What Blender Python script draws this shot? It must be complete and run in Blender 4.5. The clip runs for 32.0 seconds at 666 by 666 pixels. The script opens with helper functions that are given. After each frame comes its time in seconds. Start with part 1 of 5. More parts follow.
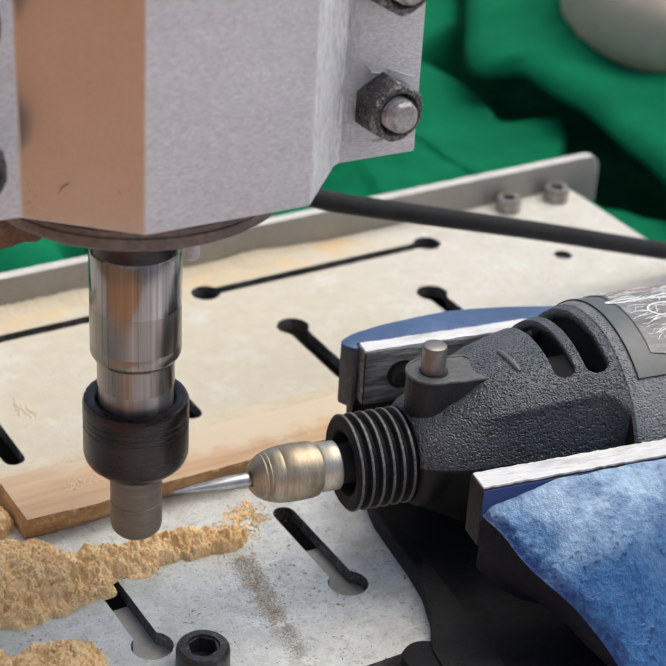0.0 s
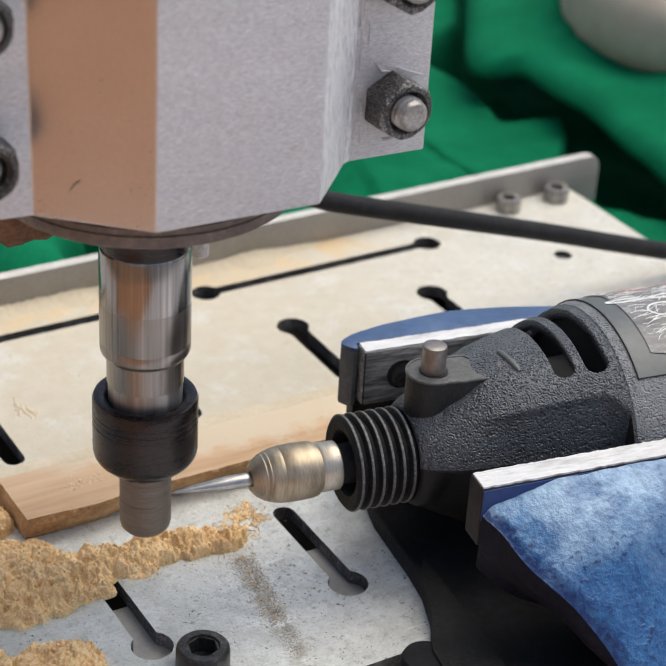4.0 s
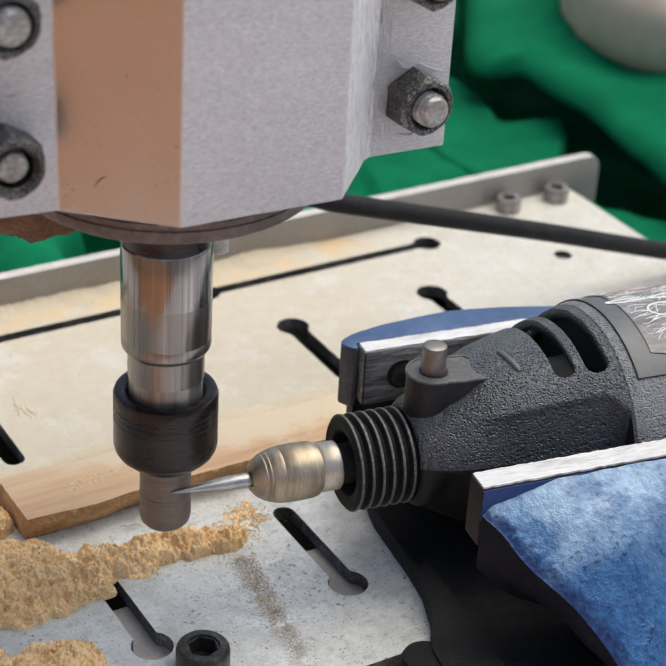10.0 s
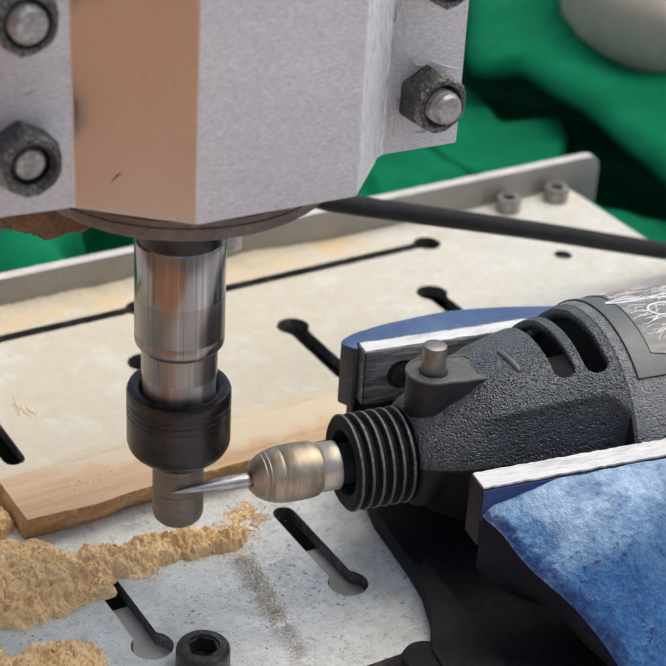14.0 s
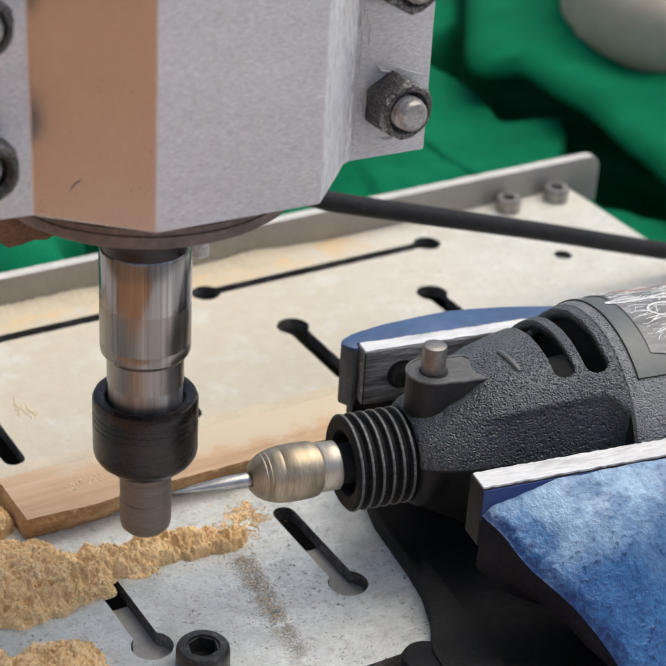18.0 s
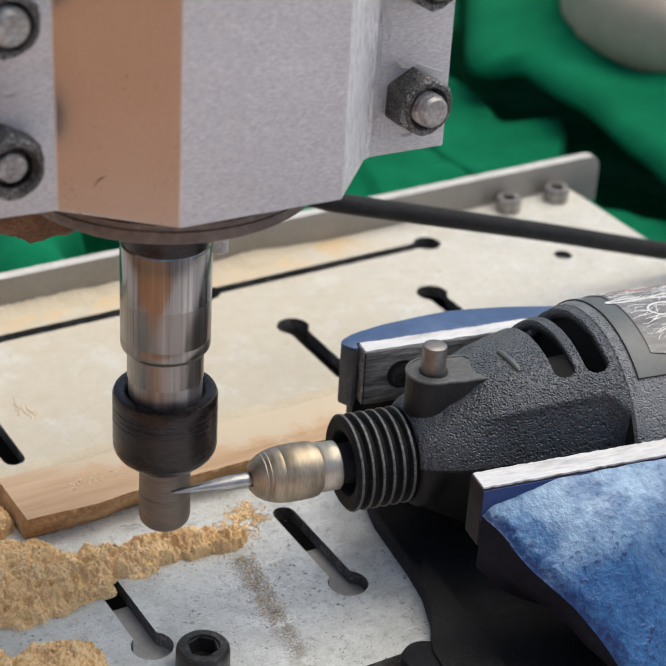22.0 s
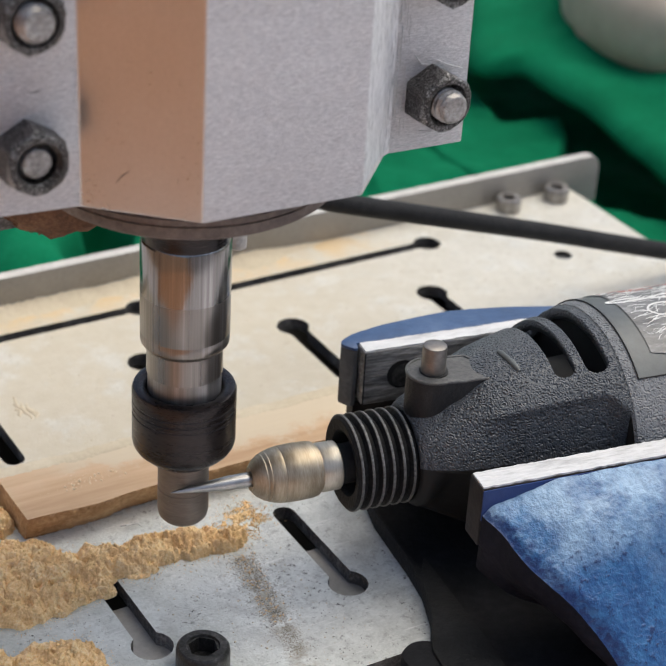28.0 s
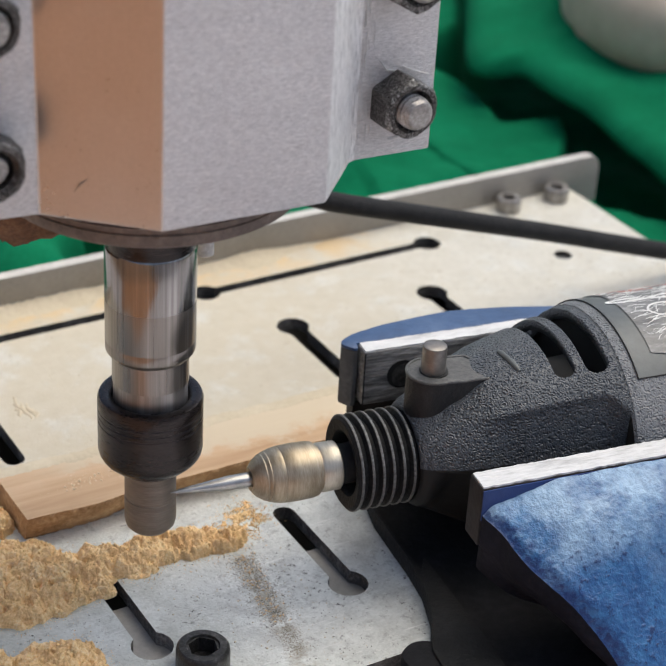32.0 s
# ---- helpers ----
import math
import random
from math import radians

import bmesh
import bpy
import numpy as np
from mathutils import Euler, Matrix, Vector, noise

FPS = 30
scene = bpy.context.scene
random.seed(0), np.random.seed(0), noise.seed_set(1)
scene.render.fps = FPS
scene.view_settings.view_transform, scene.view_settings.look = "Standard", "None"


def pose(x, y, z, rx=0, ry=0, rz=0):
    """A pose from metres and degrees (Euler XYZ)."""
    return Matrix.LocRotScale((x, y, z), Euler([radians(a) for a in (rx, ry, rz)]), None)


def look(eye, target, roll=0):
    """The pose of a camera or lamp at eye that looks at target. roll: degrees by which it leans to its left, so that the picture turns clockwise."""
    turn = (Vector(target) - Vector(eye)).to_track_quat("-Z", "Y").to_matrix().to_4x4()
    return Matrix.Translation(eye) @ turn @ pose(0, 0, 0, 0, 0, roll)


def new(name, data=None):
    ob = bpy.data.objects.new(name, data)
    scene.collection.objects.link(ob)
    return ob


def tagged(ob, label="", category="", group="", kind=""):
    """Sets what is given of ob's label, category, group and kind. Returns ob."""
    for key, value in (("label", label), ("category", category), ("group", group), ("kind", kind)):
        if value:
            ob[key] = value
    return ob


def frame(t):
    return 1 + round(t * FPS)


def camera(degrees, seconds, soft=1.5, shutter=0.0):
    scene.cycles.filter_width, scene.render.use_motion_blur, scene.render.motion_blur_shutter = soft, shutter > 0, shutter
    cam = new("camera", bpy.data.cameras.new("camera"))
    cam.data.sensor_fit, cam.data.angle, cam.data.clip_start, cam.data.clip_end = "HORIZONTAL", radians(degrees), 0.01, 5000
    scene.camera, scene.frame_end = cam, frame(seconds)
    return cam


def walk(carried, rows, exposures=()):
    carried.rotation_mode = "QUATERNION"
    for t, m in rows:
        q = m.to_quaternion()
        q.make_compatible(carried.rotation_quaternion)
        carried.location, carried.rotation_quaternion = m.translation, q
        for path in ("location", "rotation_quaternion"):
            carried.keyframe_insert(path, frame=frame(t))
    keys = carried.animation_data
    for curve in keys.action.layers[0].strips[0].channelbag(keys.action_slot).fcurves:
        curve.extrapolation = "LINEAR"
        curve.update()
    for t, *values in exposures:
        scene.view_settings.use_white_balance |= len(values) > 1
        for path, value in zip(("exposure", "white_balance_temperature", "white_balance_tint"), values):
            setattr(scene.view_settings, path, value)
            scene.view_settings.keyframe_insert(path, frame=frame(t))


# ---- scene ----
# ---- camera: it stands still on the bench, a hand's length from the spindle ----
MM = 0.001
cam = camera(20.98, 32.0)
EYE = Vector((-0.12844, -0.24865, 0.21558))
YAW, PITCH, ROLL = radians(31.928), radians(29.658), 3.392
AIM = EYE + Vector((math.sin(YAW) * math.cos(PITCH), math.cos(YAW) * math.cos(PITCH), -math.sin(PITCH)))
walk(cam, [(0.0, look(EYE, AIM, ROLL)), (32.0, look(EYE, AIM, ROLL))], exposures=[(0.0, 0.1), (13.0, 0.1), (23.0, 0.03), (32.0, 0.03)])
cam.data.dof.use_dof = True
cam.data.dof.focus_distance = 0.325
cam.data.dof.aperture_fstop = 36.0

# ---- light: soft daylight from above and from the side of the vice ----
SUN_ELEVATION, SUN_AZIMUTH = radians(70), radians(84)   # azimuth from +y towards +x
world = bpy.data.worlds.new("daylight")
scene.world = world
world.use_nodes = True
wn = world.node_tree
sky = wn.nodes.new("ShaderNodeTexSky")
sky.sky_type = "NISHITA"
sky.sun_disc = False
sky.sun_elevation, sky.sun_rotation = SUN_ELEVATION, SUN_AZIMUTH
sky.air_density, sky.dust_density = 1.0, 4.0
wn.links.new(sky.outputs[0], wn.nodes["Background"].inputs[0])
wn.nodes["Background"].inputs[1].default_value = 0.15
sun_data = bpy.data.lights.new("sun", "SUN")
sun_data.energy, sun_data.angle, sun_data.color = 1.8, radians(62), (1.0, 0.985, 0.86)
sun = new("sun", sun_data)
sun_way = Vector((math.sin(SUN_AZIMUTH) * math.cos(SUN_ELEVATION), math.cos(SUN_AZIMUTH) * math.cos(SUN_ELEVATION), math.sin(SUN_ELEVATION)))
sun.matrix_world = look(sun_way * 3, (0, 0, 0))


# ---- materials ----
def surface(name, colours, rough=0.6, metal=0.0, grain=400.0, patches=40.0, bump=0.1, bump_size=None, stretch=(1, 1, 1), rough_spread=0.1, spread=0.5, specular=0.5, coat=0.0, depth=0.0004, bump_detail=3.0, worm=False):
    """A worn surface: two or three colours mixed by patches and grain, with fine relief. Sizes are per metre."""
    m = bpy.data.materials.new(name)
    m.use_nodes = True
    nt = m.node_tree
    b = nt.nodes["Principled BSDF"]
    co = nt.nodes.new("ShaderNodeTexCoord")
    mp = nt.nodes.new("ShaderNodeMapping")
    mp.inputs["Scale"].default_value = stretch
    nt.links.new(co.outputs["Object"], mp.inputs[0])

    def noise_tex(scale, detail, roughness=0.6):
        n = nt.nodes.new("ShaderNodeTexNoise")
        n.inputs["Scale"].default_value, n.inputs["Detail"].default_value, n.inputs["Roughness"].default_value = scale, detail, roughness
        nt.links.new(mp.outputs[0], n.inputs["Vector"])
        return n

    big, fine = noise_tex(patches, 4), noise_tex(grain, 6, 0.7)
    add = nt.nodes.new("ShaderNodeMath")
    add.operation = "MULTIPLY_ADD"
    add.inputs[1].default_value = spread
    nt.links.new(fine.outputs[0], add.inputs[0])
    sc = nt.nodes.new("ShaderNodeMath")
    sc.operation = "MULTIPLY"
    sc.inputs[1].default_value = 1.0 - spread
    nt.links.new(big.outputs[0], sc.inputs[0])
    nt.links.new(sc.outputs[0], add.inputs[2])
    ramp = nt.nodes.new("ShaderNodeValToRGB")
    els = ramp.color_ramp.elements
    stops = [0.32 + 0.36 * i / (len(colours) - 1) for i in range(len(colours))]
    els[0].position, els[0].color = stops[0], (*colours[0], 1)
    els[1].position, els[1].color = stops[-1], (*colours[-1], 1)
    for p, c in list(zip(stops, colours))[1:-1]:
        e = els.new(p)
        e.color = (*c, 1)
    nt.links.new(add.outputs[0], ramp.inputs[0])
    nt.links.new(ramp.outputs[0], b.inputs["Base Color"])
    rr = nt.nodes.new("ShaderNodeMapRange")
    rr.inputs["From Min"].default_value, rr.inputs["From Max"].default_value = 0.3, 0.7
    rr.inputs["To Min"].default_value, rr.inputs["To Max"].default_value = max(0.02, rough - rough_spread), min(1, rough + rough_spread)
    nt.links.new(add.outputs[0], rr.inputs["Value"])
    nt.links.new(rr.outputs[0], b.inputs["Roughness"])
    b.inputs["Metallic"].default_value = metal
    b.inputs["Specular IOR Level"].default_value = specular
    b.inputs["Coat Weight"].default_value = coat
    if bump:
        bn = noise_tex(bump_size or grain, bump_detail)
        bp = nt.nodes.new("ShaderNodeBump")
        bp.inputs["Strength"].default_value = min(1.0, bump)
        bp.inputs["Distance"].default_value = depth
        height = bn.outputs[0]
        if worm:                                               # branching ridges, as on moulded plastic
            off = nt.nodes.new("ShaderNodeMath")
            off.operation = "SUBTRACT"
            off.inputs[1].default_value = 0.5
            nt.links.new(height, off.inputs[0])
            fold = nt.nodes.new("ShaderNodeMath")
            fold.operation = "ABSOLUTE"
            nt.links.new(off.outputs[0], fold.inputs[0])
            top = nt.nodes.new("ShaderNodeMapRange")
            top.interpolation_type = "SMOOTHSTEP"
            for k, v in zip(("From Min", "From Max", "To Min", "To Max"), (0.0, 0.42, 1.0, 0.0)):
                top.inputs[k].default_value = v
            nt.links.new(fold.outputs[0], top.inputs["Value"])
            height = top.outputs[0]
        nt.links.new(height, bp.inputs["Height"])
        nt.links.new(bp.outputs[0], b.inputs["Normal"])
    return m


ALU = surface("blasted_aluminium", [(0.47, 0.452, 0.446), (0.67, 0.648, 0.638), (0.9, 0.878, 0.865)], 0.46, 0.55, 3000, 60, 0.8, 3000, rough_spread=0.14, spread=0.8, stretch=(0.35, 0.7, 1.5))
FACET = surface("milled_facet_warm_reflection", [(0.465, 0.43, 0.392), (0.51, 0.473, 0.432), (0.555, 0.517, 0.475)], 0.3, 0.9, 1400, 50, 0.05, 2000, rough_spread=0.05)
ALU_EDGE = surface("scuffed_side_lit_aluminium", [(0.3, 0.295, 0.29), (0.78, 0.77, 0.76), (1.0, 0.99, 0.98)], 0.5, 0.2, 1300, 300, 0.8, 1200, stretch=(1.5, 1.5, 0.42), rough_spread=0.2, spread=0.75)
BLACK_OXIDE = surface("black_oxide_steel", [(0.016, 0.0145, 0.0135), (0.07, 0.064, 0.059), (0.5, 0.48, 0.46)], 0.38, 0.85, 2600, 300, 0.9, 2000, depth=0.0004, spread=0.75, rough_spread=0.12)
NUT_CHAMFER = surface("rubbed_highlit_black_oxide", [(0.018, 0.0165, 0.015), (0.1, 0.094, 0.088), (0.9, 0.88, 0.85)], 0.34, 0.8, 2600, 240, 1.0, 1600, depth=0.0005, spread=0.7, rough_spread=0.2)
STEEL = surface("ground_steel", [(0.12, 0.11, 0.103), (0.3, 0.28, 0.262), (0.74, 0.71, 0.68)], 0.2, 1.0, 900, 200, 0.12, 900, stretch=(1, 1, 0.01), rough_spread=0.06, spread=0.55)
STEEL_LOWER = surface("rougher_ground_steel", [(0.15, 0.132, 0.118), (0.28, 0.253, 0.228), (0.55, 0.51, 0.47)], 0.3, 0.9, 900, 200, 0.12, 900, stretch=(1, 1, 0.01), rough_spread=0.06, spread=0.55)
SATIN = surface("satin_steel_neck", [(0.13, 0.12, 0.11), (0.29, 0.27, 0.25), (0.6, 0.57, 0.54)], 0.42, 0.75, 700, 260, 0.1, 700, stretch=(1, 1, 0.01))
STUD = surface("threaded_stud_steel", [(0.1, 0.09, 0.083), (0.32, 0.3, 0.28), (0.62, 0.6, 0.57)], 0.36, 0.75, 1400, 300, 0.8, 1300)
NUT_BLACK = surface("blackened_collet_nut", [(0.018, 0.0135, 0.012), (0.03, 0.023, 0.021), (0.048, 0.038, 0.034)], 0.28, 0.55, 700, 80, 0.06, 800, stretch=(1, 1, 5))
ROD = surface("grey_brown_spinning_rod", [(0.145, 0.114, 0.086), (0.205, 0.165, 0.126), (0.275, 0.226, 0.178)], 0.45, 0.25, 600, 120, 0.1, 800, stretch=(1, 1, 9))
NOSE = surface("dusty_spindle_nose", [(0.08, 0.06, 0.05), (0.16, 0.125, 0.105), (0.28, 0.22, 0.185)], 0.6, 0.3, 700, 120, 0.6, 900)
DUST_CAKE = surface("caked_brown_dust", [(0.07, 0.035, 0.018), (0.15, 0.075, 0.04), (0.26, 0.15, 0.08)], 0.9, 0.0, 1200, 200, 1.0, 900)
RAIL = surface("grey_aluminium_rail", [(0.27, 0.255, 0.23), (0.34, 0.32, 0.29), (0.41, 0.39, 0.355)], 0.5, 0.4, 900, 60, 0.15, 900)
RAIL_TOP = surface("sky_lit_rail_edge", [(0.42, 0.4, 0.36), (0.58, 0.56, 0.52), (0.72, 0.7, 0.65)], 0.6, 0.1, 700, 120, 0.6, 700)
SAWDUST = surface("fine_sawdust", [(0.58, 0.355, 0.155), (0.89, 0.615, 0.32), (0.99, 0.82, 0.53)], 0.95, 0.0, 2000, 250, 1.0, 2300, specular=0.1, spread=0.6, depth=0.0003)
DUST_FILM = surface("thin_sawdust_film", [(0.53, 0.45, 0.32), (0.6, 0.52, 0.385), (0.67, 0.595, 0.46)], 0.95, 0.0, 900, 60, 0.4, 1500, specular=0.1)
WOOD_DUST = surface("pale_wood_dust", [(0.78, 0.62, 0.42), (0.88, 0.73, 0.52), (0.95, 0.83, 0.63)], 0.95, 0.0, 1500, 200, 0.5, 1500, specular=0.1)
WOOD = surface("pale_pine", [(0.435, 0.27, 0.15), (0.55, 0.37, 0.225), (0.655, 0.468, 0.305)], 0.7, 0.0, 250, 60, 0.25, 700, stretch=(0.12, 1.6, 1.6), specular=0.25)


def dusty_wood():
    """Pale sawdust lying over the back of the strip's top."""
    nt = WOOD.node_tree
    b = nt.nodes["Principled BSDF"]
    base = b.inputs["Base Color"].links[0].from_socket
    co = nt.nodes.new("ShaderNodeTexCoord")
    xyz = nt.nodes.new("ShaderNodeSeparateXYZ")
    nt.links.new(co.outputs["Object"], xyz.inputs[0])

    def ranged(socket, a, c, lo=0.0, hi=1.0):
        r = nt.nodes.new("ShaderNodeMapRange")
        r.interpolation_type = "SMOOTHSTEP"
        for k, v in zip(("From Min", "From Max", "To Min", "To Max"), (a, c, lo, hi)):
            r.inputs[k].default_value = v
        nt.links.new(socket, r.inputs["Value"])
        return r.outputs[0]

    def joined(op, p, q):
        n = nt.nodes.new("ShaderNodeMath")
        n.operation = op
        nt.links.new(p, n.inputs[0])
        nt.links.new(q, n.inputs[1])
        return n.outputs[0]

    n = nt.nodes.new("ShaderNodeTexNoise")
    n.inputs["Scale"].default_value, n.inputs["Detail"].default_value, n.inputs["Roughness"].default_value = 150, 8, 0.7
    nt.links.new(co.outputs["Object"], n.inputs["Vector"])
    depth = joined("ADD", xyz.outputs[1], ranged(n.outputs[0], 0.3, 0.7, -0.0035, 0.0035))
    depth = joined("ADD", depth, ranged(xyz.outputs[0], 0.012, 0.06, 0.0, 0.0055))
    film = joined("MULTIPLY", ranged(depth, 0.0085, 0.0145), ranged(xyz.outputs[0], 0.004, 0.02, 0.1, 1.0))
    mix = nt.nodes.new("ShaderNodeMixRGB")
    mix.inputs[2].default_value = (0.62, 0.52, 0.38, 1)
    nt.links.new(film, mix.inputs[0])
    nt.links.new(base, mix.inputs[1])
    nt.links.new(mix.outputs[0], b.inputs["Base Color"])


WOOD_EDGE = surface("rough_sawn_pine_edge", [(0.3, 0.17, 0.078), (0.52, 0.325, 0.17), (0.72, 0.51, 0.3)], 0.9, 0.0, 1300, 150, 1.0, 1300, specular=0.1, depth=0.0007, stretch=(0.6, 1, 1))
dusty_wood()
PLASTIC = surface("stippled_black_plastic", [(0.054, 0.061, 0.07), (0.076, 0.085, 0.096), (0.102, 0.112, 0.124)], 0.42, 0.0, 700, 90, 1.0, 1700, depth=0.00042, bump_detail=0.2, specular=0.5, worm=True)
PLASTIC_SMOOTH = surface("satin_black_plastic", [(0.014, 0.0145, 0.0155), (0.022, 0.0225, 0.0235), (0.036, 0.0365, 0.0375)], 0.55, 0.0, 900, 120, 0.4, 1500, specular=0.35)
DUSTY_PLASTIC = surface("dusty_grey_plastic", [(0.06, 0.06, 0.06), (0.1, 0.1, 0.098), (0.18, 0.18, 0.175)], 0.6, 0.0, 1200, 150, 0.4, 1500, specular=0.35)
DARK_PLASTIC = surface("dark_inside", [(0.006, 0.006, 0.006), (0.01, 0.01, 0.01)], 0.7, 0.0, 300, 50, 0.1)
THREAD_GREY = surface("dusty_black_thread", [(0.009, 0.009, 0.009), (0.017, 0.017, 0.017), (0.036, 0.036, 0.036)], 0.6, 0.0, 1300, 200, 0.5, 1200, specular=0.12)
THREAD_CREST = surface("pale_grey_thread", [(0.03, 0.03, 0.03), (0.11, 0.11, 0.107), (0.26, 0.26, 0.25)], 0.5, 0.0, 1500, 300, 0.4, 1500, spread=0.7)
BRASS = surface("nickel_brass", [(0.27, 0.208, 0.138), (0.44, 0.365, 0.262), (0.6, 0.525, 0.405)], 0.45, 0.8, 700, 120, 0.08, 800, stretch=(6, 1, 1), rough_spread=0.08)
PALE_BRASS = surface("pale_nickelled_brass", [(0.42, 0.37, 0.29), (0.58, 0.53, 0.44), (0.72, 0.68, 0.58)], 0.4, 0.75, 700, 120, 0.08, 800, stretch=(6, 1, 1), rough_spread=0.08)
CHROME = surface("bright_steel", [(0.3, 0.29, 0.27), (0.48, 0.465, 0.44), (0.66, 0.64, 0.61)], 0.38, 1.0, 500, 100, 0.04, 700)
BLUE = surface("chipped_blue_enamel", [(0.003, 0.028, 0.125), (0.015, 0.085, 0.24), (0.05, 0.19, 0.4)], 0.38, 0.0, 700, 45, 0.85, 760, spread=0.45, coat=0.05, depth=0.0006, bump_detail=3.0)
BLUE_TOP = surface("worn_blue_enamel", [(0.02, 0.05, 0.125), (0.036, 0.082, 0.19), (0.085, 0.145, 0.27)], 0.4, 0.0, 300, 70, 0.3, 700, coat=0.2)
JAW_TOP = surface("white_scuffed_steel_edge", [(0.35, 0.35, 0.35), (0.64, 0.64, 0.64), (0.78, 0.78, 0.78)], 0.55, 0.1, 700, 150, 0.5, 500, stretch=(0.4, 2, 2))
JAW_FACE = surface("dark_ridged_jaw_steel", [(0.025, 0.025, 0.024), (0.2, 0.196, 0.19), (0.5, 0.49, 0.475)], 0.65, 0.1, 900, 200, 1.0, 800, stretch=(0.22, 1, 1.6), spread=0.7)
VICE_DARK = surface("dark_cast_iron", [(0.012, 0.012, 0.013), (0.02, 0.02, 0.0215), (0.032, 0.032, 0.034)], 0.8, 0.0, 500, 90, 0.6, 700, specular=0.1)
JAW_DARK = surface("dark_brown_jaw_steel", [(0.014, 0.012, 0.0115), (0.025, 0.0215, 0.0205), (0.045, 0.039, 0.0375)], 0.6, 0.0, 700, 90, 0.5, 700, specular=0.3)
JAW_UNDER = surface("dark_navy_casting", [(0.006, 0.006, 0.0095), (0.011, 0.011, 0.017), (0.022, 0.022, 0.03)], 0.7, 0.0, 700, 90, 0.6, 700, specular=0.15)
FOOT = surface("worn_black_paint", [(0.009, 0.0092, 0.0096), (0.0155, 0.0158, 0.0163), (0.03, 0.0308, 0.032)], 0.7, 0.0, 900, 120, 0.7, 900, specular=0.2)
TRAIL = surface("trodden_dust", [(0.12, 0.095, 0.065), (0.25, 0.2, 0.135), (0.42, 0.34, 0.23)], 0.9, 0.0, 900, 300, 0.2)
GRIT = surface("grey_metal_grit", [(0.05, 0.048, 0.045), (0.13, 0.125, 0.115), (0.24, 0.23, 0.21)], 0.8, 0.0, 900, 300, 0.2)
JAW_SIDE = surface("shade_grey_casting", [(0.06, 0.062, 0.064), (0.11, 0.113, 0.114), (0.18, 0.182, 0.18)], 0.65, 0.1, 700, 90, 0.5, 700)
SCREW_BLACK = surface("blackened_screw_steel", [(0.022, 0.022, 0.021), (0.05, 0.049, 0.047), (0.15, 0.145, 0.14)], 0.38, 0.6, 900, 150, 0.35, 1200)
PIN = surface("dull_steel_pin", [(0.13, 0.12, 0.11), (0.22, 0.205, 0.19), (0.34, 0.32, 0.3)], 0.42, 0.8, 500, 100, 0.2, 900)
DUSTY_DARK = surface("dusty_dark_paint", [(0.02, 0.018, 0.016), (0.13, 0.12, 0.108), (0.38, 0.355, 0.32)], 0.85, 0.0, 1300, 200, 0.8, 1200, spread=0.7)
RUBBER = surface("black_rubber", [(0.009, 0.009, 0.0095), (0.016, 0.016, 0.017), (0.032, 0.032, 0.033)], 0.7, 0.0, 900, 200, 0.6, 900, specular=0.25)
CLOTH = surface("green_cloth", [(0.002, 0.085, 0.038), (0.004, 0.135, 0.06), (0.008, 0.19, 0.09)], 0.9, 0.0, 900, 30, 0.4, 1500, specular=0.04)
PRINT = surface("faded_white_print", [(0.3, 0.52, 0.45), (0.5, 0.66, 0.6)], 0.8, 0.0, 300, 80, 0.2)
BEIGE = surface("grey_beige_shell", [(0.4, 0.32, 0.25), (0.54, 0.45, 0.36), (0.66, 0.56, 0.46)], 0.7, 0.0, 120, 12, 0.2, 300)
BENCH = surface("brown_plywood", [(0.38, 0.19, 0.1), (0.48, 0.255, 0.14), (0.56, 0.31, 0.18)], 0.65, 0.0, 60, 8, 0.3, 200, stretch=(0.15, 1, 1))
CONCRETE = surface("grey_concrete", [(0.2, 0.195, 0.185), (0.27, 0.265, 0.25), (0.34, 0.33, 0.31)], 0.85, 0.0, 60, 2, 0.4, 120)
WALL_BROWN = surface("brown_reflector", [(0.35, 0.235, 0.155), (0.43, 0.3, 0.205), (0.5, 0.36, 0.255)], 0.8, 0.0, 60, 6, 0.3, 90, stretch=(1, 1, 0.1))
PLASTER = surface("grey_reflector", [(0.5, 0.48, 0.5), (0.56, 0.54, 0.56), (0.62, 0.6, 0.62)], 0.85, 0.0, 50, 2, 0.3, 90)
PALE_TOP = surface("pale_grey_laminate", [(0.6, 0.58, 0.6), (0.68, 0.66, 0.68), (0.74, 0.72, 0.74)], 0.5, 0.0, 60, 6, 0.1, 200)
PLASTIC_REAR = surface("grey_black_plastic", [(0.14, 0.15, 0.16), (0.18, 0.19, 0.2), (0.22, 0.23, 0.24)], 0.5, 0.0, 700, 90, 1.0, 1700, depth=0.00036, bump_detail=0.2, worm=True)
PANEL = surface("smooth_grey_plastic", [(0.075, 0.083, 0.083), (0.1, 0.11, 0.11), (0.135, 0.145, 0.145)], 0.42, 0.0, 500, 90, 0.1, 900)
LABEL = surface("dark_grey_sticker", [(0.05, 0.05, 0.052), (0.17, 0.17, 0.168), (0.46, 0.46, 0.45)], 0.4, 0.0, 420, 130, 0.6, 260, depth=0.0006, stretch=(0.6, 1.5, 1.5))
WHITE_INK = surface("white_ink", [(0.6, 0.6, 0.58), (0.75, 0.75, 0.73)], 0.5, 0.0, 400, 100, 0.1)
RED_INK = surface("faded_red_ink", [(0.35, 0.13, 0.1), (0.48, 0.22, 0.18)], 0.5, 0.0, 400, 100, 0.1)
